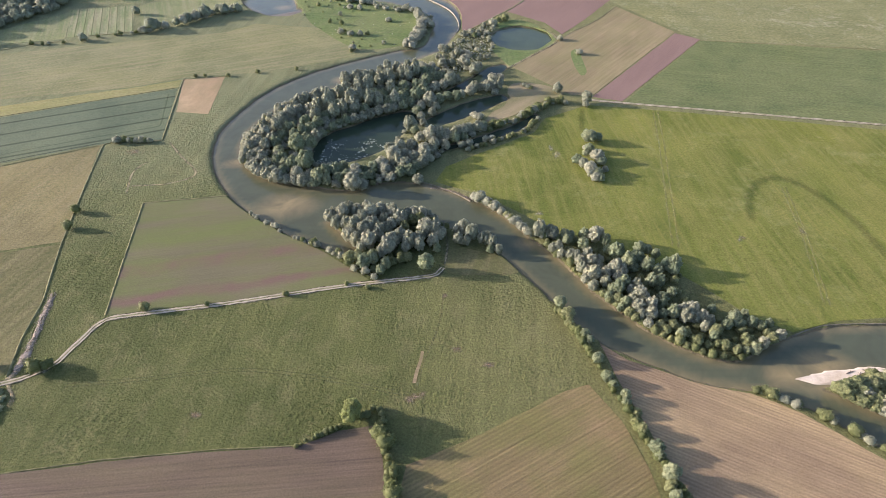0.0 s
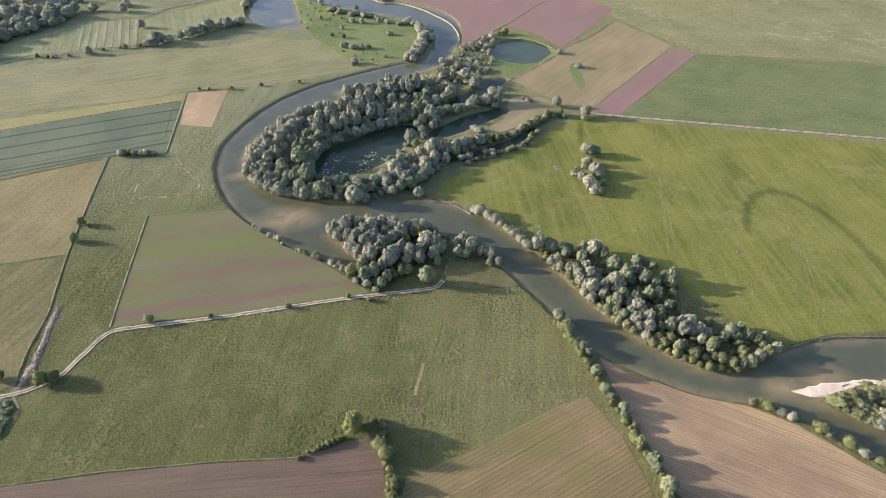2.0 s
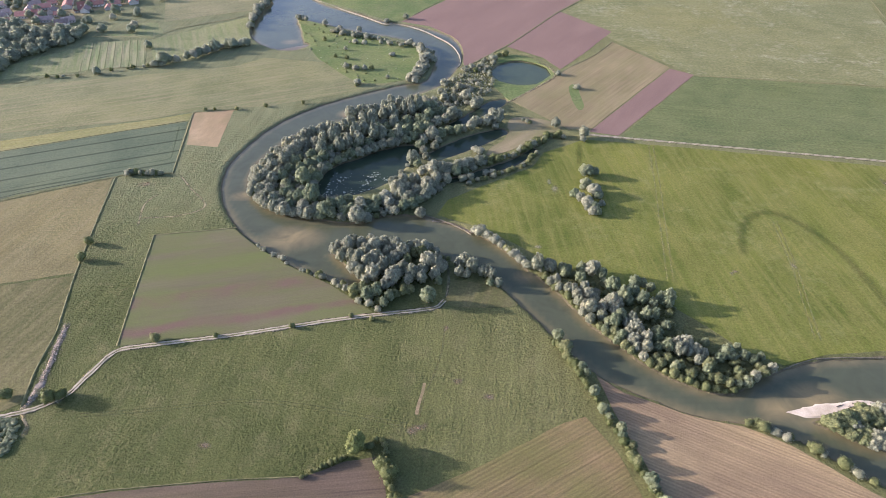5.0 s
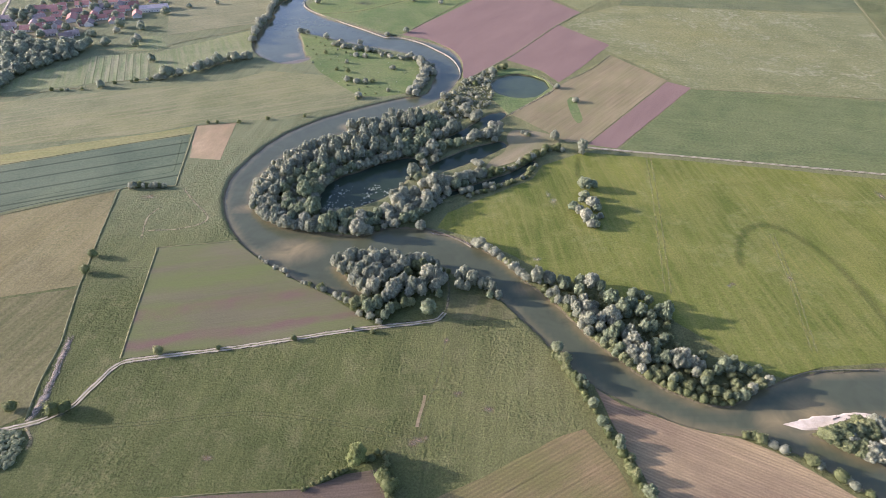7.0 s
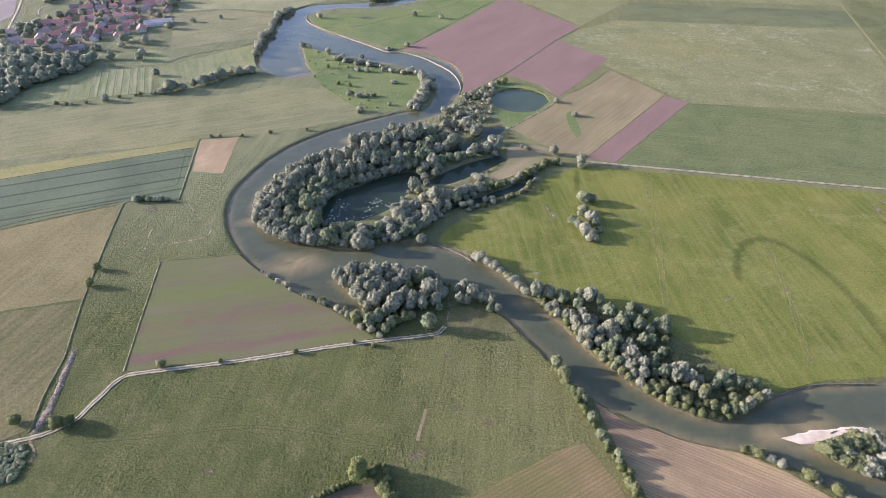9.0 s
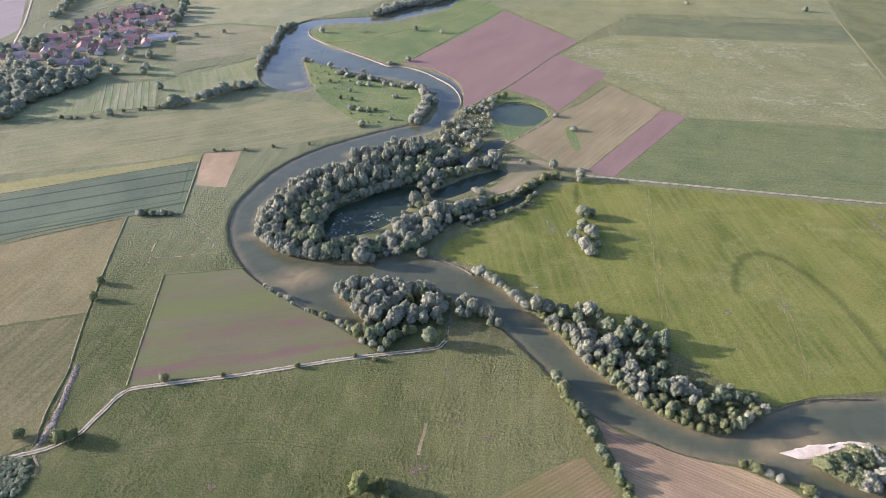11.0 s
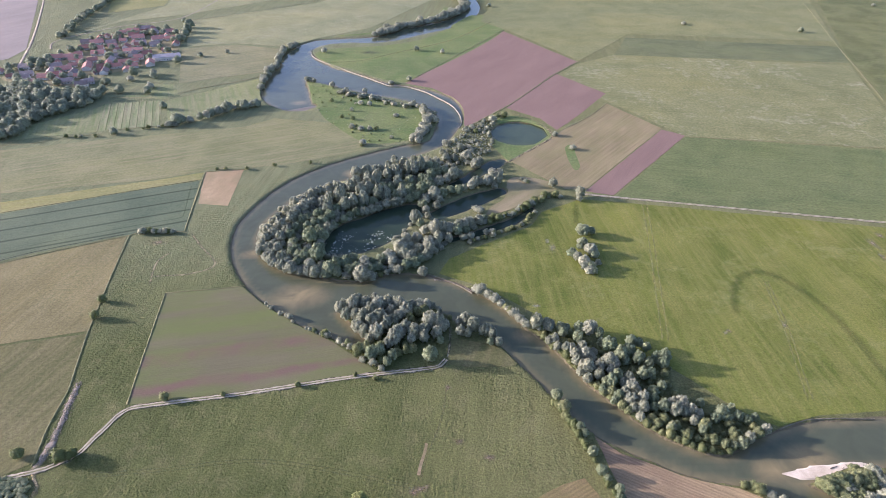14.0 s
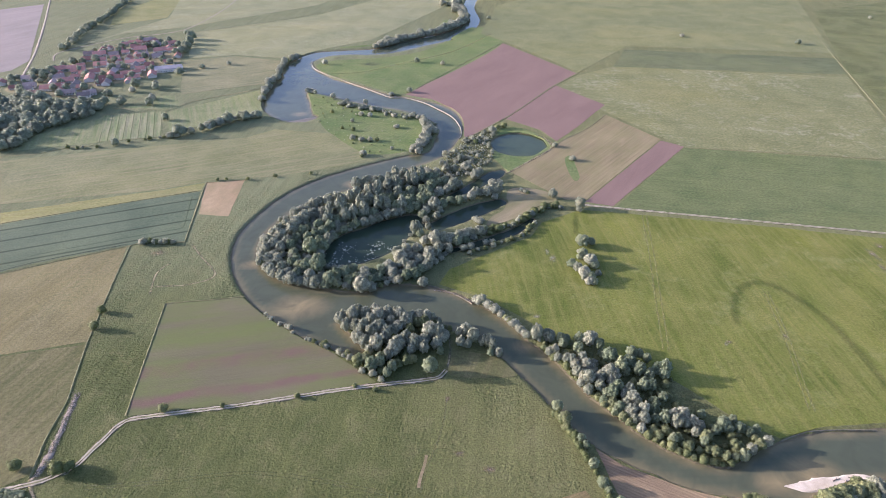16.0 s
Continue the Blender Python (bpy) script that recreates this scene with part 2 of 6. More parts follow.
M = {
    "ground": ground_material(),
    "big_meadow": grass("lush_meadow", (0.096, 0.115, 0.021), (0.142, 0.152, 0.032), (0.190, 0.174, 0.052), 0.65, 94, 0.6, 1.5, 0.3, pale=(0.225, 0.212, 0.085)),
    "green_field": grass("green_ley", (0.096, 0.118, 0.044), (0.126, 0.142, 0.055), (0.17, 0.17, 0.075), 0.3, -10, 0.3, 2.5, 0.25),
    "pale_meadow": grass("pale_meadow", (0.146, 0.150, 0.062), (0.180, 0.178, 0.076), (0.222, 0.205, 0.100), 0.4, -10, 0.25, 3.0, 0.25, pale=(0.33, 0.315, 0.20)),
    "valley_meadow": grass("valley_meadow", (0.146, 0.152, 0.064), (0.180, 0.180, 0.080), (0.205, 0.198, 0.092), 0.35, -14, 0.2, 3.5, 0.25),
    # lighter than the nearer meadows: distance haze put into the grass colour
    "hazed_meadow": grass("hazed_meadow", (0.172, 0.178, 0.086), (0.214, 0.214, 0.108), (0.240, 0.228, 0.130), 0.45, 24, 0.35, 3.0, 0.3, pale=(0.29, 0.28, 0.18)),
    "dark_strip": grass("rank_grass", (0.098, 0.114, 0.052), (0.130, 0.142, 0.064), (0.168, 0.160, 0.086), 0.4, -10, 0.3),
    "far_meadow": grass("far_meadow", (0.090, 0.104, 0.037), (0.138, 0.144, 0.056), (0.191, 0.168, 0.088), 0.4, -20, 0.3),
    "pasture_far": grass("dry_pasture", (0.140, 0.124, 0.053), (0.182, 0.157, 0.068), (0.215, 0.182, 0.096), 0.45, 76, 0.4, 1.6, 0.25),
    "pasture_near": grass("cropped_pasture", (0.090, 0.090, 0.034), (0.114, 0.110, 0.044), (0.168, 0.146, 0.074), 0.5, 72, 0.5, 2.0, 0.3),
    "west_meadow": grass("west_meadow", (0.138, 0.146, 0.066), (0.176, 0.176, 0.082), (0.222, 0.202, 0.108), 0.5, 22, 0.6, 2.0, 0.3),
    "crop": grass("young_wheat", (0.080, 0.104, 0.062), (0.102, 0.126, 0.074), (0.12, 0.14, 0.078), 0.3, 20, 0.3, 1.3, 0.15, rows=21.0),
    "yellow_strip": grass("flowering_strip", (0.168, 0.172, 0.062), (0.208, 0.200, 0.078), (0.240, 0.216, 0.105), 0.3, 20, 0.4),
    "peninsula": grass("wet_meadow", (0.102, 0.142, 0.046), (0.142, 0.168, 0.060), (0.190, 0.178, 0.092), 0.4, 0, 0.2, 3.0, 0.5),
    "mown_meadow": grass("mown_meadow", (0.130, 0.160, 0.068), (0.172, 0.194, 0.086), (0.240, 0.220, 0.130), 0.3, 112, 0.9, 2.5, 0.3, rows=9.0),
    "light_meadow": grass("light_meadow", (0.134, 0.158, 0.066), (0.176, 0.192, 0.084), (0.240, 0.220, 0.125), 0.35, 112, 0.5, 2.5, 0.3),
    "hay_far": grass("hay_meadow", (0.150, 0.152, 0.076), (0.190, 0.184, 0.094), (0.225, 0.205, 0.112), 0.5, 25, 0.6, 3.0, 0.4),
    "hay_near": soil("mown_hay", (0.136, 0.110, 0.050), (0.205, 0.150, 0.076), 29, 1.1, green=(0.122, 0.122, 0.038), greens=0.6, relief=0.4, raked=2.2, grooves=0.35, swaths=0.1, drift=1.4, rake=0.5),
    "tan_plot": soil("tan_stubble", (0.250, 0.182, 0.100), (0.350, 0.260, 0.150), 85, 0.9, relief=0.2, swaths=0.05, grooves=0.15, green=(0.20, 0.165, 0.085), greens=0.6, drift=1.0),
    "fallow_plot": soil("fallow", (0.108, 0.100, 0.056), (0.132, 0.120, 0.066), 11, 1.3, grooves=0.2, green=(0.108, 0.126, 0.040), greens=0.85, wet=(0.130, 0.087, 0.066), relief=0.15, swaths=0.12, stripes=((292, 7.0), (265.5, 4.5))),
    "plough_near": soil("brown_tilth", (0.094, 0.071, 0.049), (0.124, 0.094, 0.065), 5, 0.8, green=(0.12, 0.105, 0.05), greens=0.35, swaths=0.15),
    "stubble_near": soil("harvested_tilth", (0.188, 0.134, 0.080), (0.300, 0.222, 0.116), -27, 0.75, relief=0.3, bend=0.9, raked=1.9, grooves=0.5, swaths=0.25, rake=0.55),
    "plough_red": soil("red_tilth", (0.170, 0.114, 0.091), (0.195, 0.131, 0.103), 58, 1.5, relief=0.06, swaths=0.03, grooves=0.08),
    "stubble_far": soil("stubble", (0.170, 0.140, 0.074), (0.240, 0.194, 0.104), 50, 1.6, green=(0.165, 0.155, 0.066), greens=0.5, swaths=0.15, grooves=0.5, drift=2.0),
    "clover_field": soil("clover", (0.200, 0.172, 0.146), (0.238, 0.204, 0.174), 60, 1.5, relief=0.1, grooves=0.3),
    "bare_ground": soil("bare_earth", (0.185, 0.158, 0.086), (0.260, 0.215, 0.122), 40, 2.0, green=(0.135, 0.138, 0.055), greens=0.6, swaths=0.1, grooves=0.2),
    "track": rough_surface("gravel_track", (0.215, 0.188, 0.128), (0.41, 0.357, 0.258), 5, 0.05),
    "track_bed": soft_edged("track_bed", (0.115, 0.112, 0.060), (0.215, 0.188, 0.128), 5, 1.0),
    "rubble_bed": soft_edged("rubble_bed", (0.17, 0.142, 0.105), (0.31, 0.262, 0.205), 5, 1.0),
    "rubble": rough_surface("rubble", (0.14, 0.115, 0.088), (0.29, 0.24, 0.195), 5, 0.15, fine=1.0),
    "dirt": rough_surface("trodden_earth", (0.18, 0.152, 0.108), (0.27, 0.230, 0.172), 5, 0.08),
    "sand": rough_surface("pale_sand", (0.42, 0.345, 0.245), (0.62, 0.535, 0.41), 9, 0.05),
    "ruts": soft_edged("worn_grass", (0.190, 0.190, 0.058), (0.25, 0.235, 0.082), 6, 0.8),
    "lush": soft_edged("lush_grass", (0.070, 0.098, 0.024), (0.100, 0.126, 0.034), 8, 0.35),
    "worn": soft_edged("worn_earth", (0.20, 0.168, 0.092), (0.285, 0.24, 0.14), 5, 1.0),
    "footpath": soft_edged("trodden_path", (0.20, 0.18, 0.092), (0.30, 0.262, 0.15), 5, 1.15),
    "reeds": soft_edged("reeds", (0.060, 0.070, 0.045), (0.110, 0.115, 0.070), 6, 1.1),
    "flowers": soft_edged("meadow_flowers", (0.24, 0.23, 0.12), (0.34, 0.32, 0.21), 1.5, 0.9),
    "worn_soil": soil("worn_soil", (0.20, 0.150, 0.085), (0.27, 0.205, 0.125), 3, 0.95, relief=0.2, green=(0.13, 0.125, 0.05), greens=0.5),
    "bare_soil": soft_edged("bare_soil", (0.165, 0.125, 0.080), (0.25, 0.19, 0.125), 3, 0.95),
    "faint": soft_edged("driven_grass", (0.150, 0.150, 0.060), (0.20, 0.19, 0.082), 6, 0.5),
    "ditch": soft_edged("damp_ditch", (0.050, 0.056, 0.028), (0.085, 0.088, 0.045), 4, 1.2),
    "mud": rough_surface("wet_mud", (0.10, 0.092, 0.074), (0.16, 0.143, 0.115), 12, 0.04, 0.8),
    "verge": rough_surface("tall_grass", (0.120, 0.120, 0.050), (0.205, 0.190, 0.090), 4, 0.3, fine=0.8),
    "bank_edge": rough_surface("eroded_bank", (0.09, 0.084, 0.050), (0.20, 0.176, 0.12), 4, 0.2, fine=0.8),
    "verge_dry": rough_surface("dry_bank_grass", (0.15, 0.138, 0.088), (0.28, 0.25, 0.175), 5, 0.2, fine=0.8),
    "river": water("river_water", (0.064, 0.072, 0.042), (0.235, 0.182, 0.088), 0.04, 0.14, 0.36),
    "still": water("still_water", (0.026, 0.040, 0.024), (0.05, 0.058, 0.04), 0.01, 0.08, 0.2),
    "pond": water("pond_water", (0.042, 0.056, 0.026), (0.08, 0.09, 0.045), 0.02, 0.12, 0.35),
    "lily": rough_surface("lily_pads", (0.14, 0.165, 0.105), (0.27, 0.285, 0.215), 3, 0.02, 0.4, fine=1.0),
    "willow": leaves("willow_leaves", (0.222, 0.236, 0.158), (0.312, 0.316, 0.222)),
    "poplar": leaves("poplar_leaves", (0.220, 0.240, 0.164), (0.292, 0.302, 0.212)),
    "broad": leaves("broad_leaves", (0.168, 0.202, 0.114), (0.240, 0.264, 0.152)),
    "shrub": leaves("shrub_leaves", (0.128, 0.150, 0.058), (0.196, 0.208, 0.090)),
    "young": leaves("young_leaves", (0.160, 0.182, 0.082), (0.235, 0.246, 0.118)),
    # silvery leaves of the distant willows, lightened further to imitate haze
    "sallow": leaves("far_willow_leaves", (0.240, 0.252, 0.172), (0.330, 0.332, 0.240)),
    "hedge": leaves("hedge_leaves", (0.102, 0.124, 0.044), (0.146, 0.164, 0.064)),
    "fresh": leaves("fresh_leaves", (0.180, 0.205, 0.070), (0.220, 0.240, 0.090)),
    # foliage colour raised for the village trees, in place of the haze over them
    "far_leaves": leaves("far_leaves", (0.196, 0.222, 0.144), (0.256, 0.276, 0.184)),
    "bark": rough_surface("bark", (0.09, 0.075, 0.055), (0.18, 0.15, 0.12), 0.6, 0.05, fine=0.15),
    "roof": rough_surface("clay_tiles", (0.27, 0.128, 0.098), (0.39, 0.205, 0.158), 3, 0.05, fine=0.5, per_object=0.8),
    "roof_brown": rough_surface("weathered_tiles", (0.20, 0.15, 0.13), (0.32, 0.25, 0.215), 3, 0.05, fine=0.5, per_object=0.7),
    "roof_grey": rough_surface("grey_sheeting", (0.23, 0.21, 0.21), (0.33, 0.30, 0.30), 4, 0.03, 0.6),
    "wall": rough_surface("plaster", (0.42, 0.38, 0.33), (0.62, 0.57, 0.50), 3, 0.02, per_object=0.5),
    "glass": rough_surface("dark_glass", (0.02, 0.022, 0.025), (0.04, 0.042, 0.045), 1, 0.0, 0.15),
}

# ---- the plan: the lie of waters, fields, woods and lanes, in metres ----
RIVER_LOWER = [(307, 198, 35), (256, 195, 33), (228, 193, 31), (194, 181, 32), (168, 176, 19), (144, 181, 19), (122, 193, 21), (102, 209, 27), (85, 231, 26), (68, 258,
    28), (52, 280, 27), (37, 300, 29), (18, 315, 36), (-7, 329, 41), (-38, 335, 44), (-63, 334, 26), (-85, 333, 29), (-103, 325, 51), (-135, 338, 39), (-160, 358, 28),
    (-179, 387, 23), (-186, 425, 24), (-178, 459, 27), (-159, 497, 33), (-128, 528, 42), (-91, 556, 41)]
RIVER_UPPER = [(-48, 586, 32), (-13, 609, 21), (2, 657, 29), (6, 680, 31), (1, 716, 39), (-16, 746, 49), (-53, 774, 51), (-105, 797, 52), (-156, 833, 62), (-203, 862,
    66), (-244, 917, 64), (-254, 974, 41), (-232, 1022, 39), (-188, 1038, 31), (-118, 1050, 43), (-49, 1111, 53), (18, 1173, 50), (61, 1281, 27), (55, 1420, 27), (74,
    1565, 32)]
OXBOW_SOUTH = [(3, 406, 6), (28, 417, 9), (48, 428, 10), (67, 440, 10), (85, 460, 6)]
BACKWATER = [(-252, 925, 34), (-244, 826, 58), (-231, 768, 66), (-206, 727, 40), (-186, 725, 14)]
SIDE_CHANNEL = [(186, 166, 14), (198, 161, 15), (209, 155, 18), (219, 146, 20), (230, 140, 22), (258, 127, 26)]
SIDE_INLET = [(-105, 309, 30), (-89, 297, 24), (-73, 285, 15), (-60, 276, 6)]
FIELD_CROP = [(-396, 365), (-365, 383), (-330, 398), (-294, 412), (-245, 419), (-264, 513), (-338, 486), (-445, 442)]
FIELD_YELLOW_STRIP = [(-447, 444), (-339, 487), (-264, 516), (-266, 532), (-312, 514), (-375, 494), (-460, 464)]
FIELD_TAN_PLOT = [(-249, 467), (-218, 463), (-224, 539), (-265, 534)]
FIELD_PASTURE_FAR = [(-404, 358), (-362, 378), (-294, 409), (-265, 287), (-344, 268)]
FIELD_PASTURE_NEAR = [(-342, 266), (-265, 284), (-251, 231), (-242, 178), (-258, 168), (-274, 164)]
FIELD_FALLOW_PLOT = [(-206, 220), (-226.5, 330), (-166, 338), (-139, 316), (-114, 298), (-87, 279), (-65, 263), (-48, 249), (-136, 231)]
FIELD_PLOUGH_NEAR = [(-242, 116), (-167, 127), (-113, 132), (-72, 135), (-53, 143), (-35, 146), (-30, 129), (-26, 104), (-23, 81), (-228, 81)]
FIELD_HAY_NEAR = [(-18, 81), (-21, 110), (-18, 125), (19, 141), (66, 166), (79, 170), (92, 148), (99, 123), (101, 108), (97, 81)]
FIELD_STUBBLE_NEAR = [(91, 198), (104, 186), (135, 173), (165, 164), (187, 152), (215, 127), (245, 109), (225, 80), (114, 81), (111, 107), (105, 142), (95, 176)]
FIELD_PLOUGH_RED = [(110, 1100), (217, 918), (168, 855), (91, 735), (31, 661), (24, 657), (21, 710), (9, 758), (-21, 794), (-61, 813), (-48, 833)]
FIELD_PLOUGH_CORNER = [(172, 858), (231, 773), (175, 691), (140, 646), (124, 682), (82, 718)]
FIELD_RED_STRIP = [(273, 648), (296, 630), (172, 485), (145, 494)]
FIELD_GREEN_FIELD = [(296, 627), (530, 588), (433, 436), (344, 451), (174, 483)]
FIELD_PALE_MEADOW = [(227, 742), (296, 628), (420, 613), (556, 591), (660, 903), (289, 955), (217, 906), (178, 850)]
FIELD_DARK_STRIP = [(335, 1059), (698, 1004), (667, 915), (288, 955)]
FIELD_FAR_MEADOW = [(694, 977), (609, 712), (734, 705), (1500, 1665), (864, 1383)]
FIELD_ISLAND_MEADOW = [(-223, 951), (-199, 984), (-101, 1009), (-26, 1067), (61, 1227), (110, 1104), (-48, 838), (-86, 825), (-144, 872), (-188, 903)]
FIELD_CLOVER_FIELD = [(-1101, 1337), (-983, 1440), (-736, 980), (-733, 926), (-778, 882)]
FIELD_YELLOW_FAR = [(-772, 1369), (-724, 1523), (-694, 1597), (-650, 1418), (-626, 1303), (-719, 1235)]
FIELD_HAY_FAR = [(-464, 982), (-377, 1010), (-268, 977), (-287, 863), (-402, 811)]
FIELD_MOWN_MEADOW = [(-475, 727), (-399, 742), (-367, 657), (-441, 639)]
FIELD_SHADE_MEADOW = [(-538, 650), (-469, 723), (-439, 637), (-531, 612)]
FIELD_VILLAGE_GREEN = [(-475, 759), (-428, 764), (-449, 805), (-408, 806), (-382, 760), (-393, 746)]
FIELD_NORTH_FIELD = [(-714, 1043), (-656, 1166), (-551, 1222), (-315, 1434), (-232, 1649), (-712, 1644), (-620, 1303)]
FIELD_WEST_MEADOW = [(-500, 477), (-313, 516), (-263, 538), (-191, 549), (-88, 587), (-59, 609), (-151, 667), (-226, 681), (-256, 654), (-411, 616), (-567, 573)]
FIELD_BIG_MEADOW = [(138, 478), (244, 460), (340, 442), (430, 424), (298, 219), (237, 214), (207, 205), (187, 218), (157, 251), (109, 285), (81, 296), (33, 337), (-6,
    356), (3, 377), (42, 403), (81, 429), (94, 453)]
WOOD_RING = [(-168, 398), (-169, 421), (-158, 453), (-138, 482), (-104, 509), (-67, 537), (-29, 562), (4, 559), (-7, 508), (-23, 464), (-48, 452), (-81, 427), (-101,
    407), (-106, 380), (-74, 369), (-63, 356), (-81, 348), (-108, 351), (-132, 359), (-155, 374)]
WOOD_SOUTH = [(-61, 364), (-45, 386), (-24, 410), (3, 428), (34, 442), (39, 428), (8, 408), (-4, 385), (-36, 367), (-53, 356)]
SCRUB_NORTH = [(-5, 570), (3, 604), (21, 642), (46, 672), (64, 679), (59, 624), (52, 586), (22, 548), (4, 546)]
WOOD_ISLAND = [(-86, 311), (-69, 316), (-35, 318), (-8, 312), (5, 301), (3, 291), (-14, 284), (-26, 274), (-38, 263), (-46, 254), (-60, 264), (-52, 274), (-70, 291)]
WOOD_BELT = [(71, 285), (89, 287), (107, 278), (128, 262), (156, 255), (147, 236), (159, 216), (179, 214), (197, 198), (190, 189), (163, 190), (137, 201), (114, 220),
    (95, 244), (77, 272)]
WOOD_SPIT = [(210, 161), (221, 167), (238, 169), (265, 168), (246, 138), (233, 146), (219, 152), (212, 157)]
WOOD_VILLAGE = [(-649, 769), (-630, 799), (-580, 771), (-542, 763), (-484, 752), (-491, 727), (-529, 666), (-530, 621), (-545, 612), (-573, 611), (-660, 715), (-681, 769)]
TRACK_MAIN = [(-268, 164), (-239, 172), (-228, 177), (-219, 184), (-211, 203), (-204, 216), (-183, 221), (-135, 229), (-67, 243), (-16, 251), (-4, 254), (0, 260)]
TRACK_SPUR = [(-238, 173), (-238, 190), (-242, 213), (-247, 239)]
LANE_EAST = [(134, 489), (171, 482), (247, 468), (344, 450), (399, 440), (467, 427)]
LANE_VILLAGE = [(-609, 927), (-653, 911), (-678, 868), (-753, 1025), (-860, 1234), (-1057, 1602)]
LANE_NORTH = [(-693, 980), (-709, 1036), (-639, 1131), (-575, 1166), (-539, 1222), (-525, 1401), (-539, 1584)]
DITCH_EAST = [(862, 1497), (765, 1200), (703, 1018), (663, 892), (601, 700)]
DITCH_MID = [(296, 627), (420, 611), (568, 589)]
VERGE_CROP = [(-394, 362), (-363, 379), (-328, 395), (-294, 410), (-284, 416), (-244, 417), (-261, 510), (-265, 533), (-223, 540)]
VERGE_PASTURE = [(-292, 410), (-280, 351), (-265, 284), (-250, 231), (-247, 202), (-241, 176)]
VERGE_PLOT = [(-206, 220), (-215.5, 270.5), (-226, 330), (-195, 334), (-164, 339)]
VERGE_PLOUGH = [(-243, 117), (-213, 121), (-167, 128), (-113, 133), (-72, 135)]
VERGE_WEST = [(-579, 590), (-494, 604), (-466, 623), (-431, 630)]
VERGE_RED = [(-48, 838), (111, 1108)]
VERGE_RED_MID = [(31, 659), (91, 733), (170, 855), (219, 918)]
VERGE_VILLAGE = [(-427, 642), (-370, 655), (-357, 660)]
VERGE_HAMLET = [(-477, 754), (-394, 751), (-374, 782), (-288, 839)]
VERGE_FAR = [(-521, 1176), (-411, 1238), (-293, 1350)]
HEDGE_SOUTH_EAST = [(70, 222), (77, 208), (83, 192), (88, 176), (95, 157), (100, 140), (105, 128), (109, 117), (111, 104), (112, 91)]
HEDGE_NORTH_BANK = [(22, 331), (36, 317), (49, 302), (60, 293), (79, 288)]
HEDGE_PLOUGH = [(-73, 135), (-64, 140), (-53, 145)]
HEDGE_PLOUGH_EAST = [(-42, 152), (-33, 154), (-31, 143), (-28, 131), (-25, 117), (-23, 101)]
HEDGE_CROP = [(-283, 414), (-268, 415), (-252, 415)]
HEDGE_SOUTH_OXBOW = [(22, 400), (37, 409), (57, 419), (76, 433), (86, 451)]
HEDGE_EAST_OXBOW = [(41, 434), (62, 446), (79, 460), (94, 475), (117, 483)]
HEDGE_FAR_WEST = [(-351, 656), (-328, 672), (-305, 689), (-292, 709), (-261, 721)]
HEDGE_FAR_LANE = [(-712, 1051), (-743, 1179), (-759, 1303), (-793, 1471)]
HEDGE_UPPER_RIVER = [(-125, 1071), (-77, 1120), (-22, 1173), (19, 1225), (42, 1318), (15, 1444)]
HEDGE_PENINSULA = [(-155, 771), (-112, 753), (-70, 728), (-34, 712), (-20, 681), (-27, 645), (-38, 612)]
HEDGE_INLET = [(-268, 790), (-277, 831), (-277, 871), (-275, 920), (-280, 965), (-262, 1010)]
BUSHES_WEST = [(-271, 319), (-267, 300), (-183, 224), (-146, 228), (-62, 245), (-99, 236), (-48, 242)]
BUSHES_WEST_FAR = [(-254, 538), (-244, 539), (-192, 547), (-221, 540), (-153, 554), (-432, 623), (-416, 634), (-115, 654), (-101, 598)]
BUSHES_JUNCTION = [(-226, 180), (-220, 182)]
BUSHES_WEST_LOW = [(-252, 182)]
TREE_PLOUGH = [(-47, 150)]
TREE_TRACK = [(-11, 258)]
TREES_EAST_LANE = [(112, 502)]
TREES_UPPER = [(-210, 964), (-51, 975), (-6, 962), (-56, 824), (-83, 814), (95, 1296), (473, 1150), (678, 1097), (949, 1309), (-415, 940), (-376, 959), (-412, 630),
    (-438, 794), (-383, 711)]
TREES_VILLAGE = [(-526, 1159), (-494, 1088), (-481, 1038), (-615, 977), (-562, 929), (-657, 913), (-604, 1048), (-578, 1060), (-565, 1068), (-484, 844), (-448, 832),
    (-509, 806), (-471, 771), (-496, 764), (-645, 960), (-676, 899), (-695, 870), (-549, 1068), (-482, 968), (-440, 906), (-508, 885)]
SAND_SPIT = [(194, 174), (208, 178), (225, 180), (245, 182), (252, 177), (234, 173), (217, 170), (203, 171)]
MUD_FLAT = [(-233, 702), (-209, 714), (-180, 727), (-183, 695), (-206, 683)]
BARE_GROUND = [(40, 448), (46, 464), (60, 480), (69, 520), (98, 520), (120, 502), (96, 485), (78, 469), (61, 456)]
DIRT_SPOTS = [(1, 235), (-14.7, 162.8), (-18.2, 160.8), (-11.1, 164.2), (25.8, 182.9), (7.7, 193.9), (-260, 401), (-129, 152)]
LILIES = [(-91, 405), (-88, 411), (-69, 407), (-63, 416), (-55, 411), (-66, 393), (-73, 389), (-83, 391), (-95, 393), (-94, 411), (-103, 385), (-49, 407), (-101, 399)]
HOUSES = [(-546, 1009), (-548, 981), (-527, 1037), (-504, 1045), (-467, 928), (-468, 913), (-632, 930), (-614, 918), (-627, 883), (-604, 866), (-575, 889), (-579, 869),
    (-552, 936), (-526, 912), (-529, 883), (-504, 884), (-507, 867), (-538, 810), (-542, 800), (-583, 912), (-592, 949), (-620, 855), (-582, 850), (-536, 856), (-509,
    949), (-482, 898), (-701, 855), (-669, 834), (-554, 912), (-514, 927), (-545, 856), (-662, 911)]
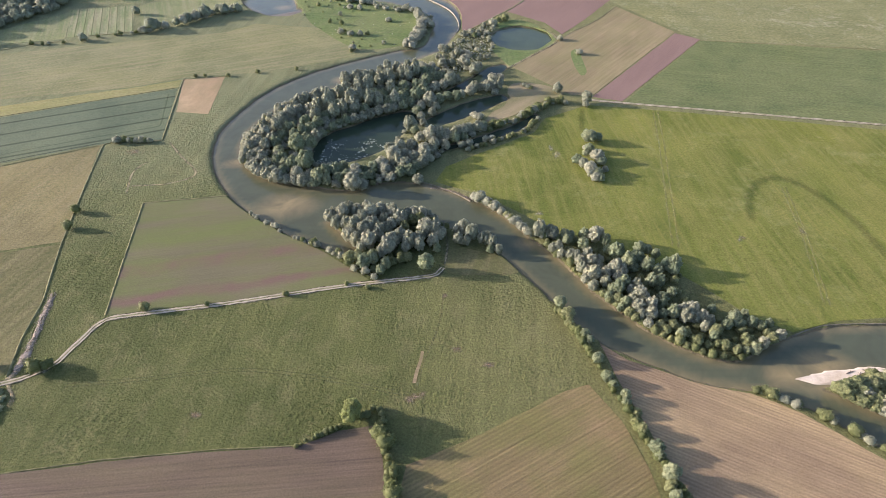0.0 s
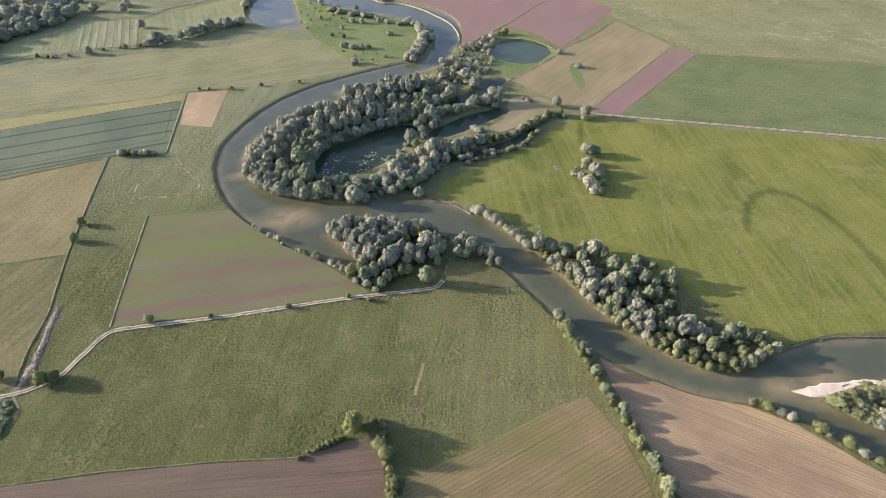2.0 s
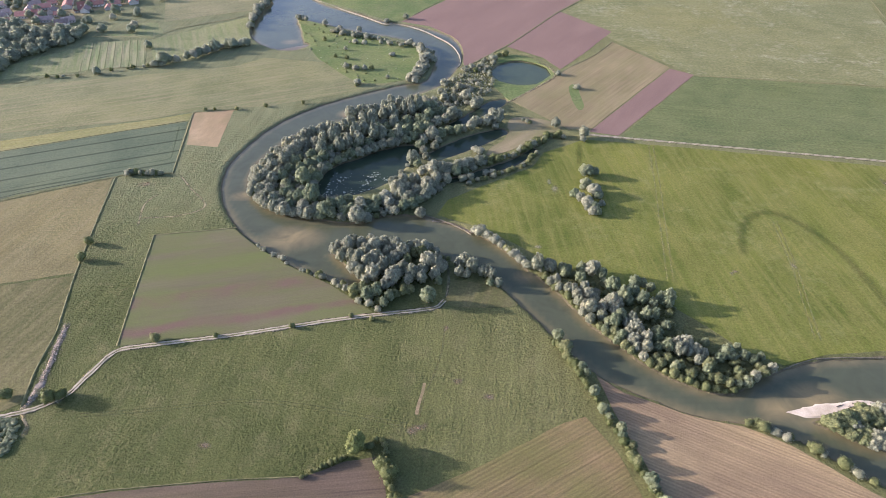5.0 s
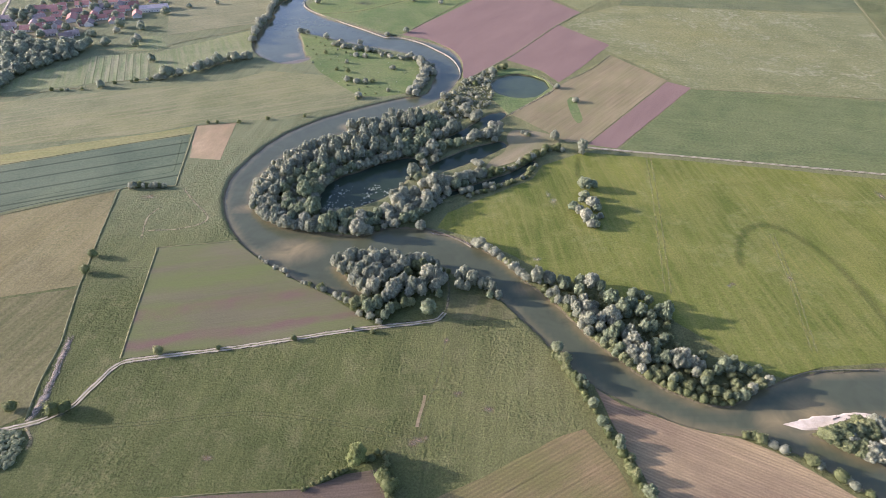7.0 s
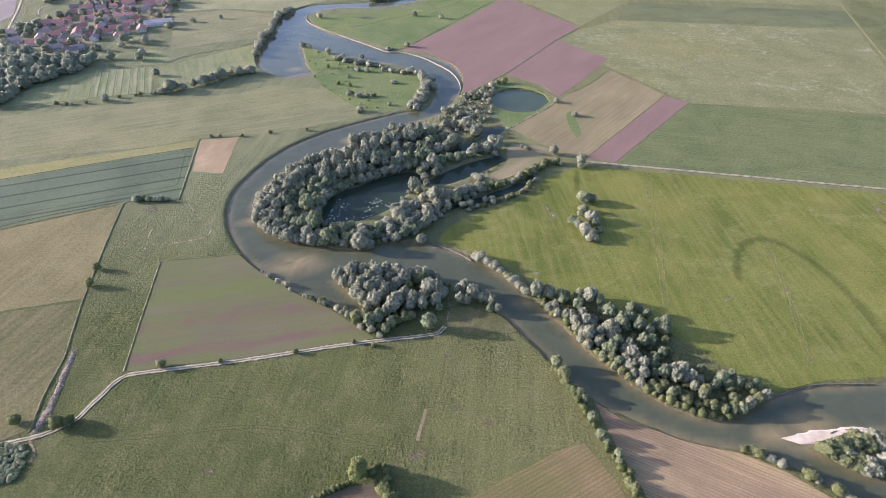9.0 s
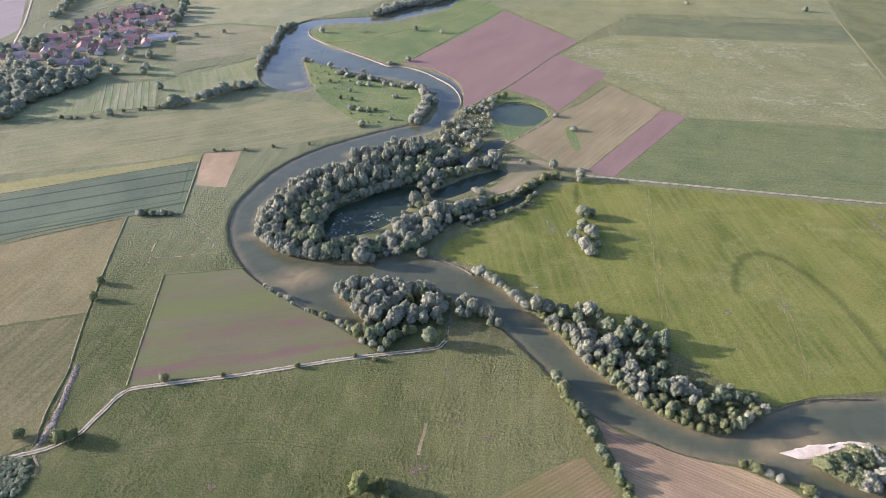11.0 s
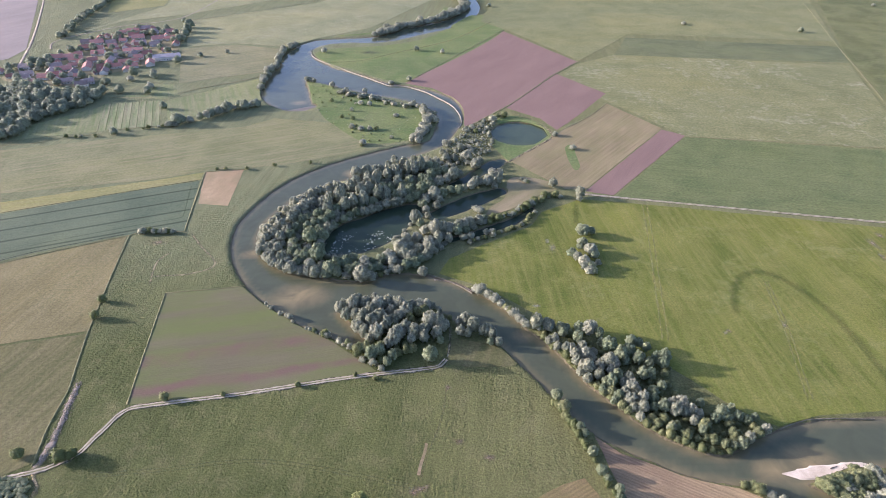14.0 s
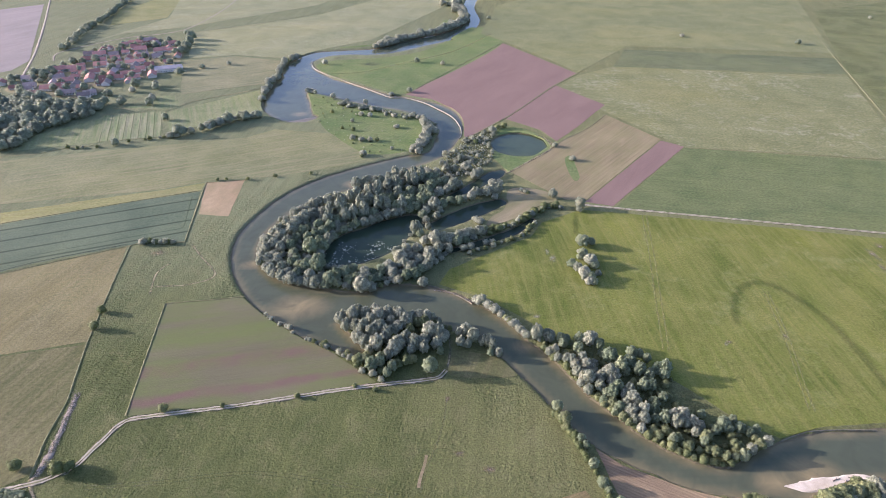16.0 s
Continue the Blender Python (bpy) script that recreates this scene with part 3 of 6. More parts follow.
CRESCENT = [(224, 305), (229, 324), (240, 345), (255, 358), (271, 358), (283, 345), (294, 324), (299, 295), (300, 264), (299, 226)]
RUTS_MEADOW = [(199, 468), (187, 405), (175, 349), (165, 302), (160, 278)]
RUTS_MEADOW_EAST = [(265, 349), (255, 295), (245, 256), (237, 224)]
RUTS_PASTURE = [(-208, 170), (-166, 174), (-115, 180), (-70, 175), (-32, 167), (-17, 164)]
RUTS_GATE = [(0, 235), (-3, 210), (-11, 185), (-15, 165)]
RUTS_WEST = [(-237, 415), (-220, 394), (-199, 368), (-215, 355), (-245, 351)]
RUTS_WEST_SIDE = [(-243, 386), (-250, 370), (-243, 340)]
VILLAGE = [(-681, 829), (-681, 888), (-663, 929), (-648, 980), (-652, 1036), (-631, 1090), (-596, 1123), (-526, 1107), (-487, 1045), (-467, 969), (-475, 924), (-501, 878), (-529, 850), (-533, 800), (-580, 800), (-621, 804)]
FIELD_VALLEY_NORTH = [(70, 1171), (125, 1438), (292, 1622), (936, 1628), (713, 1036), (346, 1082), (223, 924), (121, 1104)]
FIELD_BACK_WEST = [(-529, 1167), (-295, 1327), (-133, 1572), (-29, 1573), (1, 1436), (-145, 1126), (-241, 1047), (-271, 994), (-379, 1017), (-459, 996)]
FIELD_LOWER_WEST = [(-393, 738), (-287, 831), (-260, 747), (-360, 667)]
ISLAND_TRACK = [(-201, 909), (-141, 921), (-88, 962), (11, 1042), (93, 1172)]
FIELD_GRASS_CRESCENT = [(142, 597), (151, 603), (151, 574), (150, 547), (143, 540), (140, 563)]
PATH_ISLAND = [(0, 260), (2, 269), (3, 282), (2, 300)]
FIELD_ISLAND_LAWN = [(4, 279), (26, 276), (39, 272), (50, 256), (28, 253), (3, 255), (1, 262)]
POND = [(74, 642, 24), (91, 637, 68), (102, 639, 50), (116, 636, 22), (124, 634, 8)]
BUSHES_MEADOW = [(124.4, 413.2, 6.1), (133.7, 416.3, 3.6), (120.9, 401.9, 2.4), (123.9, 398.7, 3.6), (119.2, 393.5, 3), (126, 384.8, 5.2), (128.8, 379.8, 4.6), (109.7, 380.6, 4), (112.9, 375.7, 4), (117.3, 368, 4.5), (118.2, 363.2, 3.9), (124, 363.3, 4.5), (120.8, 357.9, 3.9), (124.4, 355.5, 3.4), (130.2, 369.8, 2.9)]
OXBOW_NORTH = [(5, 506, 8), (24, 522, 13), (40, 539, 15), (54, 554, 17), (64, 563, 10)]
OXBOW = [(-98, 395, 26), (-84, 410, 50), (-68, 422, 50), (-54, 438, 42), (-42, 450, 32), (-33, 458, 20), (-24, 452, 6), (-12, 447, 14), (8, 461, 21), (35, 481, 21),
    (56, 494, 14)]
FIELD_STUBBLE_FAR = [(223, 735), (274, 652), (147, 498), (125, 498), (73, 561), (98, 588), (116, 607), (132, 626), (153, 654), (174, 673), (192, 692)]
VERGE_STRIP = [(132, 626), (153, 654), (174, 673), (192, 692), (223, 735)]
POND_LANE = [(66, 556), (73, 561), (98, 588), (116, 607), (131, 627), (128, 650), (116, 667)]
FIELD_POND_SOUTH = [(66, 682), (85, 692), (100, 687), (115, 673), (129, 654), (132, 628), (117, 608), (97, 588), (72, 561), (56, 598), (57, 612), (60, 618), (64, 612),
    (78, 603), (92, 601), (106, 604), (115, 614), (127, 630), (124, 652), (111, 666), (96, 673), (81, 672), (68, 664)]
BANK_STONY = [(-237, 985), (-227, 946), (-202, 913), (-174, 887), (-148, 862), (-122, 839), (-98, 816), (-84, 804), (-63, 802), (-46, 792), (-28, 776), (-12, 756), (8,
    727), (18, 695), (20, 668), (16, 651)]
FIELD_PENINSULA = [(-213, 832), (-170, 797), (-138, 768), (-79, 742), (-37, 719), (-21, 684), (-32, 645), (-41, 618), (-96, 608), (-150, 668), (-164, 690), (-176, 715),
    (-188, 734), (-204, 766), (-206, 803)]
TREES_PENINSULA = [(-211, 822), (-205, 822), (-199, 817), (-169, 800), (-138, 761), (-118, 779), (-104, 746), (-94, 746), (-118, 729), (-105, 725), (-66, 686), (-107,
    644), (-119, 649), (-96, 644), (-100, 603)]
SCRUB_HOLLOW = [(-259, 168), (-240, 168), (-235, 163), (-232, 155), (-232, 147), (-245, 144)]
HOLLOW_PATH = [(-240, 175), (-235, 168), (-230, 163), (-229, 155)]
WORN_LINE = [(-11.8, 192.4), (-13.2, 185.4), (-14.9, 177.8), (-15.9, 171.3)]
BANK_MEADOW = [(-54, 354), (-44, 359), (-30, 360), (-16, 356), (-3, 350), (11, 341), (21, 332)]
HEADLAND = [(-269, 503), (-262, 473), (-256, 447), (-258, 440), (-283, 431), (-317, 418), (-354, 403), (-377, 393)]
BANK_EAST = [(205, 203), (218, 208), (230, 211), (248, 212), (271, 212)]
HEDGE_WEST_BANK = [(-138, 321), (-129, 312), (-119, 303), (-113, 299), (-107, 296), (-96, 288), (-84, 281), (-73, 274), (-65, 268)]
VILLAGE_TALL = [(-483, 1027), (-486, 1057), (-492, 1088), (-500, 1120)]
VILLAGE_HEDGE = [(-607, 1052), (-592, 1060), (-578, 1071), (-568, 1083), (-549, 1068)]
GREEN_TREES = [(-429, 767), (-434, 788), (-517, 755), (-499, 755), (-496, 771), (-479, 821), (-657, 896), (-636, 879), (-665, 879), (-647, 865), (-692, 865), (-690, 879),
    (-539, 874), (-455, 848)]
WEST_BUSHES = [(-472, 618), (-446, 622), (-429, 628), (-415, 637), (-395, 640), (-383, 645), (-354, 653)]
SHOALS = [(-118, 328, 26), (-150, 470, 14), (-172, 385, 12), (-98, 533, 16), (190, 176, 14), (215, 181, 20), (58, 285, 10), (-205, 738, 14)]
# single trees: place and radius of the crown
ISLAND_WILLOWS = [(-86.5, 309.5, 3.8), (-81.2, 311.9, 4.3), (-76.7, 301.2, 4.2), (-73.1, 309.2, 4.7), (-68.2, 313.9, 4.3), (-67.6, 298.7, 4.2),
    (-61.5, 311.8, 4.7), (-55.5, 318.6, 3.9), (-57.2, 303.4, 5), (-62.1, 294.8, 5), (-65.8, 287.3, 4.1), (-59.5, 282.1, 4), (-55.2, 292, 4.5), (-50.3, 296.8, 4.6),
    (-50.6, 308.6, 4.7), (-47.4, 324.9, 3.5), (-44.7, 313.9, 4.3), (-41.4, 321.3, 3.9), (-34.6, 324, 3.9), (-36.3, 310.1, 4.3), (-41.8, 303.7, 4.2),
    (-36.4, 298.8, 4.2), (-31.2, 303, 4.6), (-44, 290.8, 4.5), (-39, 293.5, 3.7), (-49.5, 279.1, 4.4), (-54.5, 275.5, 3.2), (-45.8, 286.4, 3.3)]
ISLAND_WILLOWS_EAST = [(-25.8, 321.3, 3.9), (-19.9, 314.6, 4.3), (-14.3, 314.8, 3.9), (-9.5, 310.9, 3.8), (-5.3, 310, 3), (-11.3, 293.1, 4.9), (-5.1, 291.3, 4.9),
    (-7.8, 282.2, 4), (-1, 288.7, 3.7), (-13.2, 286.5, 3.3), (-29.1, 286.3, 3.7), (-23.1, 280.3, 4.4), (-18.3, 282.2, 4), (-17, 276.7, 3.2), (-25, 276.7, 3.2),
    (-35.1, 280.3, 4.4), (-37.9, 273.5, 4.4), (-41.3, 270.4, 3.6), (13.5, 295.1, 4.5), (10.2, 293.8, 2.9), (20.6, 286.9, 4.1), (11.2, 283.6, 3.2),
    (15.3, 283.2, 2.8), (26.7, 284.9, 2.9), (33.7, 287.2, 3.3), (37.7, 285.4, 3.3), (36.9, 274.1, 2.8)]
ISLAND_GREEN = [(-26.6, 311.4, 3.8), (-22, 303.1, 3.8), (-27.2, 297.6, 3.7), (-16.6, 303.8, 3.8), (-47, 268.1, 3.5), (-61.6, 265.8, 3.9), (-55.8, 266.8, 4.3),
    (-53.1, 259.9, 4.3), (-47.7, 262.7, 3.5), (-40, 254.3, 3.1), (-34.1, 263.3, 3.1), (-28.4, 266, 3.1), (-23.8, 267.1, 3.1), (-37.7, 259.5, 3.1),
    (31.4, 274.4, 2.8), (-3, 274.9, 2.8)]
ISLAND_SHRUBS = [(-43.3, 250.2, 2.3), (-51.1, 255.1, 2.7), (-57.2, 258, 2.3), (-61.7, 262.8, 2.4), (-87.5, 284.3, 2.9), (-76.8, 280.3, 2), (-70.5, 273.2, 2.4),
    (-94.1, 290.7, 1.7)]
BELT_WILLOWS = [(66.7, 290.5, 4.1), (74.4, 291.8, 3.7), (78.2, 290.1, 3.7), (105, 284.5, 4.9), (74.7, 275.8, 2.8), (78.9, 274.7, 2.8), (80, 269.2, 2.8),
    (84.6, 266.9, 3.1), (88, 265.8, 3.1), (90.1, 260.9, 3.5), (94.8, 265.6, 3.9), (96.7, 260.9, 3.5), (90.9, 254.6, 3.4), (94.2, 252.1, 3.4), (91.9, 245.1, 3),
    (97.1, 247.9, 3.8), (95, 240.1, 3), (103.2, 257.9, 3.1), (102.6, 263.8, 2.7), (105.1, 249.5, 3.4), (102.4, 242.1, 3.4), (111.4, 253.5, 4.2),
    (115.2, 252.1, 3.4), (112.1, 247, 3.4)]
BELT_WILLOWS_LOWER = [(121.5, 239.6, 3.3), (116.8, 235.8, 3.3), (121.2, 231.9, 3.6), (116.6, 229.7, 2.9), (117.9, 222.2, 3.9), (124.6, 229.7, 2.9),
    (126, 222.7, 3.6), (125, 215.2, 3.5), (121.9, 210.5, 2.8), (119.4, 217, 2.8), (145.3, 221, 3.2), (150, 219.6, 3.6), (144.6, 213.9, 3.5), (149.8, 213.1, 3.2),
    (155.4, 212.6, 3.5), (152.9, 208.4, 2.8), (159.3, 212.3, 2.5), (184.3, 187.8, 3), (195.9, 202.2, 2.7)]
BELT_BROAD = [(82.9, 287.6, 3.3), (88.1, 287.1, 3.3), (85.5, 283, 2.8), (97.5, 287.1, 3.3), (95.1, 276.6, 3.6), (110.3, 281.9, 3.2), (114, 268.2, 4.7),
    (111.8, 273.9, 3.2), (122, 260.2, 4.3), (128.2, 263.9, 4.7), (124.9, 257.1, 3.5), (132.2, 272.8, 3.2), (139.1, 271.2, 2.8), (141.8, 268.5, 2.8),
    (132.5, 257.1, 3.8), (136.7, 254, 3.4), (132.5, 243.9, 4.1), (136.4, 243, 3), (148.3, 259.2, 4.2), (151.2, 258.2, 3.9), (145.3, 257.2, 3.5), (149.2, 253.1, 3.1)]
BELT_BROAD_LOWER = [(135.6, 230.5, 3.3), (142.5, 233.3, 2.9), (133.5, 222.6, 2.9), (133.4, 216.4, 2.8), (138, 217.3, 3.5), (172.5, 212.1, 4.2), (174.9, 210, 3.1),
    (168, 208.2, 3.1), (185.9, 206.6, 2.8), (181.6, 208.7, 2.8), (192.4, 209.1, 2.4), (181.2, 217.8, 2.5), (163.2, 220, 2.5), (109.1, 237.5, 3.7),
    (115.1, 241.9, 3.4), (106.2, 236.6, 3)]
BELT_YOUNG = [(103.4, 231.6, 2.9), (108.4, 230.2, 3.3), (100.9, 228.2, 2.5), (111.1, 224.1, 2.9), (106.9, 222.7, 2.5), (111, 217.8, 2.8), (114.3, 213.8, 2.5),
    (128, 209.2, 2.8), (131.2, 205.8, 2.8), (135.9, 206.1, 2.4), (137.8, 201.6, 2.7), (143.1, 204.1, 2.8), (143.3, 199.1, 2.4), (146.7, 197.5, 2.7),
    (135.6, 211.3, 2.8), (159.2, 202.7, 3.4), (156.1, 200, 2.7), (160.7, 194.4, 3), (163.9, 192.8, 2.7), (166.4, 190.4, 2.7), (158, 194.2, 2), (174.3, 197.3, 3.1),
    (171.4, 191.1, 2.3), (177.6, 191, 3.3), (180.1, 188.1, 2.7), (189.4, 198.5, 3.1), (188.5, 203.7, 2.4)]
SPIT_TREES = [(218.7, 165.8, 5.4), (212.4, 162.6, 4.9), (215.8, 157.5, 4.9), (226.5, 168, 4.6), (217.9, 154.8, 3.8), (233.5, 174, 3.5), (226.3, 159.4, 4.5), (235, 169.1, 4.6), (224.6, 153.1, 3.7), (235.6, 164.4, 4.1)]
SPIT_WILLOWS = [(222.8, 160.8, 4.3), (241.3, 172.3, 4.4), (231.6, 155.8, 4.3), (243.3, 166.2, 4), (239.4, 158.7, 3.9), (232.8, 151.2, 3.1), (229.6, 142.4, 4)]
SOUTH_BANK_BUSHES = [(168.4, 165.5, 2.2), (174.3, 163.6, 3.1), (172.2, 165.6, 2.5), (196.6, 153.5, 1.8), (208.4, 142.4, 3), (211.6, 141.4, 2.4),
    (212.5, 135.7, 2.3), (215.7, 133.4, 2), (181.5, 159.6, 2.2), (185.4, 158.1, 2.5), (188.8, 157.3, 2.2), (198, 150.6, 3), (199.6, 148, 2.4)]
RING_BANK = [(-164.6, 382.3, 3.4), (-164.6, 392.3, 3.9), (-160.2, 371, 3.3), (-154.5, 362.3, 3.7), (-149.1, 357.8, 3.7), (-144.6, 356.3, 3.7), (-161.9, 400.9, 4),
    (-157.1, 383.9, 3.9), (-149.1, 369.3, 4.3), (-164.7, 414.2, 4.1), (-162.9, 425.3, 4.1), (-157.2, 408.7, 4.5), (-159.4, 434.9, 4.2), (-153.9, 420.6, 4.6),
    (-154.3, 444.7, 4.3), (-150.4, 400.9, 4), (-154.8, 392.3, 3.9), (-147.4, 383.9, 3.9), (-142.3, 370.9, 4.3), (-141.5, 359.3, 4.2), (-136.4, 354.8, 3.7),
    (-131.1, 354.7, 4.6), (-135.1, 365.5, 3.8), (-123.9, 352.5, 3.7), (-118.8, 349.6, 3.2), (-150.2, 457.9, 4.3), (-145.4, 466.3, 4.4), (-139.1, 470.6, 4.4),
    (-147.1, 431.9, 4.7), (-144.6, 444.6, 4.8), (-138, 451.6, 4.8), (-132.2, 463.2, 4.4)]
RING_BANK_NORTH = [(-146, 411.6, 4.5), (-134.7, 477.4, 4.5), (-128.6, 480.7, 4.5), (-120.4, 485.8, 5.1), (-113.4, 488.1, 5.1), (-105.5, 487.4, 4.5),
    (-123.2, 465.6, 4.4), (-95.5, 520.3, 4.7), (-87, 522.8, 4.7), (-78.1, 522.8, 4.7), (-109.2, 417.4, 4.1), (-115.9, 360.3, 4.2), (-109.5, 350.5, 4.1),
    (-106.6, 358.6, 2.8), (-127.8, 348.8, 2.7)]
RING_INNER = [(-133, 439.5, 3.7), (-136.1, 429.5, 4.2), (-138.8, 417.4, 4.1), (-141.3, 405.6, 4), (-136.2, 393.5, 3.9), (-130.9, 386.8, 3.9), (-135.9, 381, 3.9),
    (-127.5, 375.3, 3.8), (-130, 418.6, 3.6), (-123.1, 423.9, 4.1), (-116.9, 414, 3.6), (-108.5, 403.9, 4), (-108.5, 394, 3), (-128.1, 366, 3.3),
    (-123.1, 399.4, 5.9), (-110, 373.5, 6.2), (-119, 373.5, 4.3), (-97.7, 354.8, 4.6), (-100.6, 351.5, 3.7), (-92, 361.9, 4.2), (-90.5, 351.5, 3.7),
    (-85.4, 364.9, 4.2), (-80.9, 355.2, 3.7), (-79.2, 370.6, 3.8), (-74.8, 358.3, 3.7), (-122.3, 439.2, 4.2), (-116.6, 428.3, 4.7), (-104.1, 423.3, 3.6)]
RING_FOOT = [(-97.9, 432.9, 3.7), (-91.9, 438.8, 3.7), (-85.5, 442.7, 3.7), (-78.5, 446.7, 3.7), (-71.9, 449.8, 3.8), (-64.9, 454.9, 3.8), (-58.1, 458, 3.8),
    (-50.7, 461.1, 3.8), (-43.3, 464.3, 3.8), (-36.9, 468.5, 3.9), (-109.8, 435.8, 4.2), (-105.6, 441.7, 3.7)]
RIDGE_FRONT = [(-117.7, 448.5, 4.3), (-111.6, 450.6, 4.3), (-105.2, 450.6, 4.3), (-99.1, 452.6, 4.3), (-93.1, 455.7, 4.3), (-87, 458.8, 4.3), (-81, 462.9, 4.3),
    (-74.8, 466.1, 4.4), (-68, 469.3, 4.4), (-61.2, 472.5, 4.4), (-53.6, 474.7, 4.4), (-46.6, 477.9, 4.4), (-39.6, 481.2, 4.5), (-33.1, 486.8, 4.5)]
RIDGE_MIDDLE = [(-114.2, 465.2, 4.4), (-107.5, 467.3, 4.4), (-100.4, 467.4, 4.4), (-93.8, 471.6, 4.4), (-86.7, 475.9, 4.4), (-79.9, 479.2, 4.4),
    (-73.1, 483.6, 4.5), (-65.6, 486.9, 4.5), (-58.5, 489.2, 4.5), (-50.8, 492.6, 4.5), (-43.7, 496, 4.5), (-36, 500.6, 4.6), (-28.6, 503, 4.6)]
RIDGE_TOP = [(-97.5, 483.4, 4.5), (-91.5, 493.4, 4.5), (-84.6, 496.9, 4.5), (-78, 499.2, 4.6), (-71.3, 506.1, 4.6), (-64.3, 512.1, 4.6), (-56.5, 516.9, 4.7),
    (-48.7, 521.8, 4.7), (-40.7, 526.7, 4.7), (-32.6, 529.2, 4.7), (-25.5, 531.7, 4.8), (-70.2, 525, 4.1), (-61.9, 531.2, 4.2), (-53.5, 540.1, 4.2),
    (-44.7, 542.7, 4.2), (-36.3, 544, 4.2), (-27.7, 542.8, 4.2)]
RING_EAST = [(-21, 535.5, 4.8), (-13.2, 539.3, 4.8), (-15.9, 519.2, 4.7), (-8.8, 522.9, 4.7), (-1.1, 527.9, 4.8), (1.8, 512.5, 4.1), (-21.3, 503.2, 5.2),
    (-23.6, 486, 5.1), (-15.4, 494.4, 4.6), (-28.8, 473.7, 3.9), (-22.9, 463, 3.8), (-12.2, 476.1, 5), (-17.6, 468.3, 3.9), (-1.1, 481, 4.5), (4.5, 488.8, 4.5),
    (13, 487, 4), (-9.2, 457.8, 3.8), (-24.4, 427.2, 3.6), (19.9, 491.9, 3.4)]
RING_EAST_WILLOWS = [(7.7, 517.7, 5.3), (-6.9, 505.1, 4.6), (-6.6, 470.8, 3.9), (-19.9, 452.4, 3.2), (26.4, 497.6, 4), (30.6, 503.4, 4), (36.6, 506.3, 3.5),
    (43.4, 505.2, 4.6), (50, 509.3, 5.2), (54.5, 507.6, 4.6), (50.5, 525.2, 4.2), (58.4, 525.8, 3.6), (52.2, 498.2, 3.4), (-28.1, 432.9, 5.2), (-15.4, 442.8, 2.7)]
SOUTH_WILLOWS = [(-68.3, 360.2, 4.6), (-69.9, 343.5, 5.4), (-69.1, 366.7, 4.2), (-48.7, 375.9, 4.8), (-45.5, 365.2, 4.2), (-39.7, 384.1, 4.8), (-42.8, 393.9, 3.9),
    (-35.6, 397.9, 4.4), (-35.8, 375.9, 4.8), (-29.4, 372, 4.7), (-31.7, 388.5, 4.4), (-25.9, 402.2, 4.5), (-21.4, 416, 4.1), (-23.7, 384.1, 4.8),
    (-15.7, 392.4, 4.9), (-8.4, 393.1, 3.9), (-13.1, 381.1, 4.3), (-17.7, 375.5, 4.3), (-11.2, 414.3, 5.1), (-3.6, 415.6, 4.6), (-6.1, 405.2, 4),
    (1.5, 415.6, 4.6), (4, 404.7, 3.5), (10.7, 421.5, 4.1), (16.9, 423.4, 4.1), (23.2, 426.2, 4.1), (30.1, 431, 4.2), (-40.3, 355, 3.2), (-20.7, 351.8, 3.7)]
SOUTH_BROAD = [(-56.4, 371.3, 4.3), (-57, 361.3, 3.7), (-27.7, 364.5, 3.8), (-22.3, 370.7, 3.8), (11.6, 410.4, 4), (19.3, 415.5, 3.1), (35.7, 436.2, 3.2),
    (-61.3, 357.7, 3.2), (-62.4, 367.7, 3.3), (-33.8, 362.9, 3.7)]
SOUTH_SHRUBS = [(32.9, 451.8, 3.2), (28.8, 455.6, 2.7), (16.6, 407, 3), (22.7, 407.9, 3), (37.3, 414.9, 2.6), (43.5, 416.7, 2.6), (-39.3, 431.3, 2.1),
    (-45.1, 423.7, 2.1), (-55.3, 341.9, 4.1), (-63.2, 350.7, 2.8)]
HEDGE_TREES = [(72.3, 226.1, 3.1), (76, 217.7, 3.7), (81.7, 202.2, 3), (83.1, 196.7, 2.3), (86.6, 185.6, 2.8), (89.8, 172, 3.1), (91.7, 168.1, 2.1),
    (95, 161.1, 2.7), (96.5, 157.3, 2.4), (98.3, 152.7, 2.3), (100.9, 141.7, 2.6), (103.7, 132.2, 3.3), (105.8, 128, 2.5), (107.6, 118, 3.5), (104.3, 111.5, 2.6),
    (106.1, 107.9, 2.6)]
PLOUGH_TREES = [(-30.8, 138.7, 4), (-28.8, 133.5, 3.6), (-25.5, 120.1, 2.7), (-25.5, 112.7, 3.1), (-22.9, 109.9, 3.4)]
NORTH_TREES = [(-0, 599.3, 3.7), (-4.3, 575, 3.6), (1.1, 560.8, 4.2), (10, 562.1, 4.2), (16.6, 589, 3.7), (23, 560.5, 5.9), (31.8, 543.4, 5.8), (38.1, 552.1, 4.7),
    (9.5, 523.2, 4.5), (18, 521.1, 4), (134.7, 479.6, 4.8), (134.1, 474.1, 3.2)]
NORTH_SHRUBS = [(60.5, 673, 4.1), (67.4, 683.4, 3.4), (77.3, 687, 3.5), (37.3, 639.3, 3.3), (133, 627.5, 3.2), (150.3, 591.2, 3.7), (84.5, 512.3, 2.2),
    (80.4, 515.9, 2.3), (87.6, 509.9, 2.2)]

BANK_UPPER = [(-200, 1066), (-150, 1080), (-105, 1100), (-66, 1150), (-20, 1205), (2, 1290)]

WATER_LEVEL = -1.5


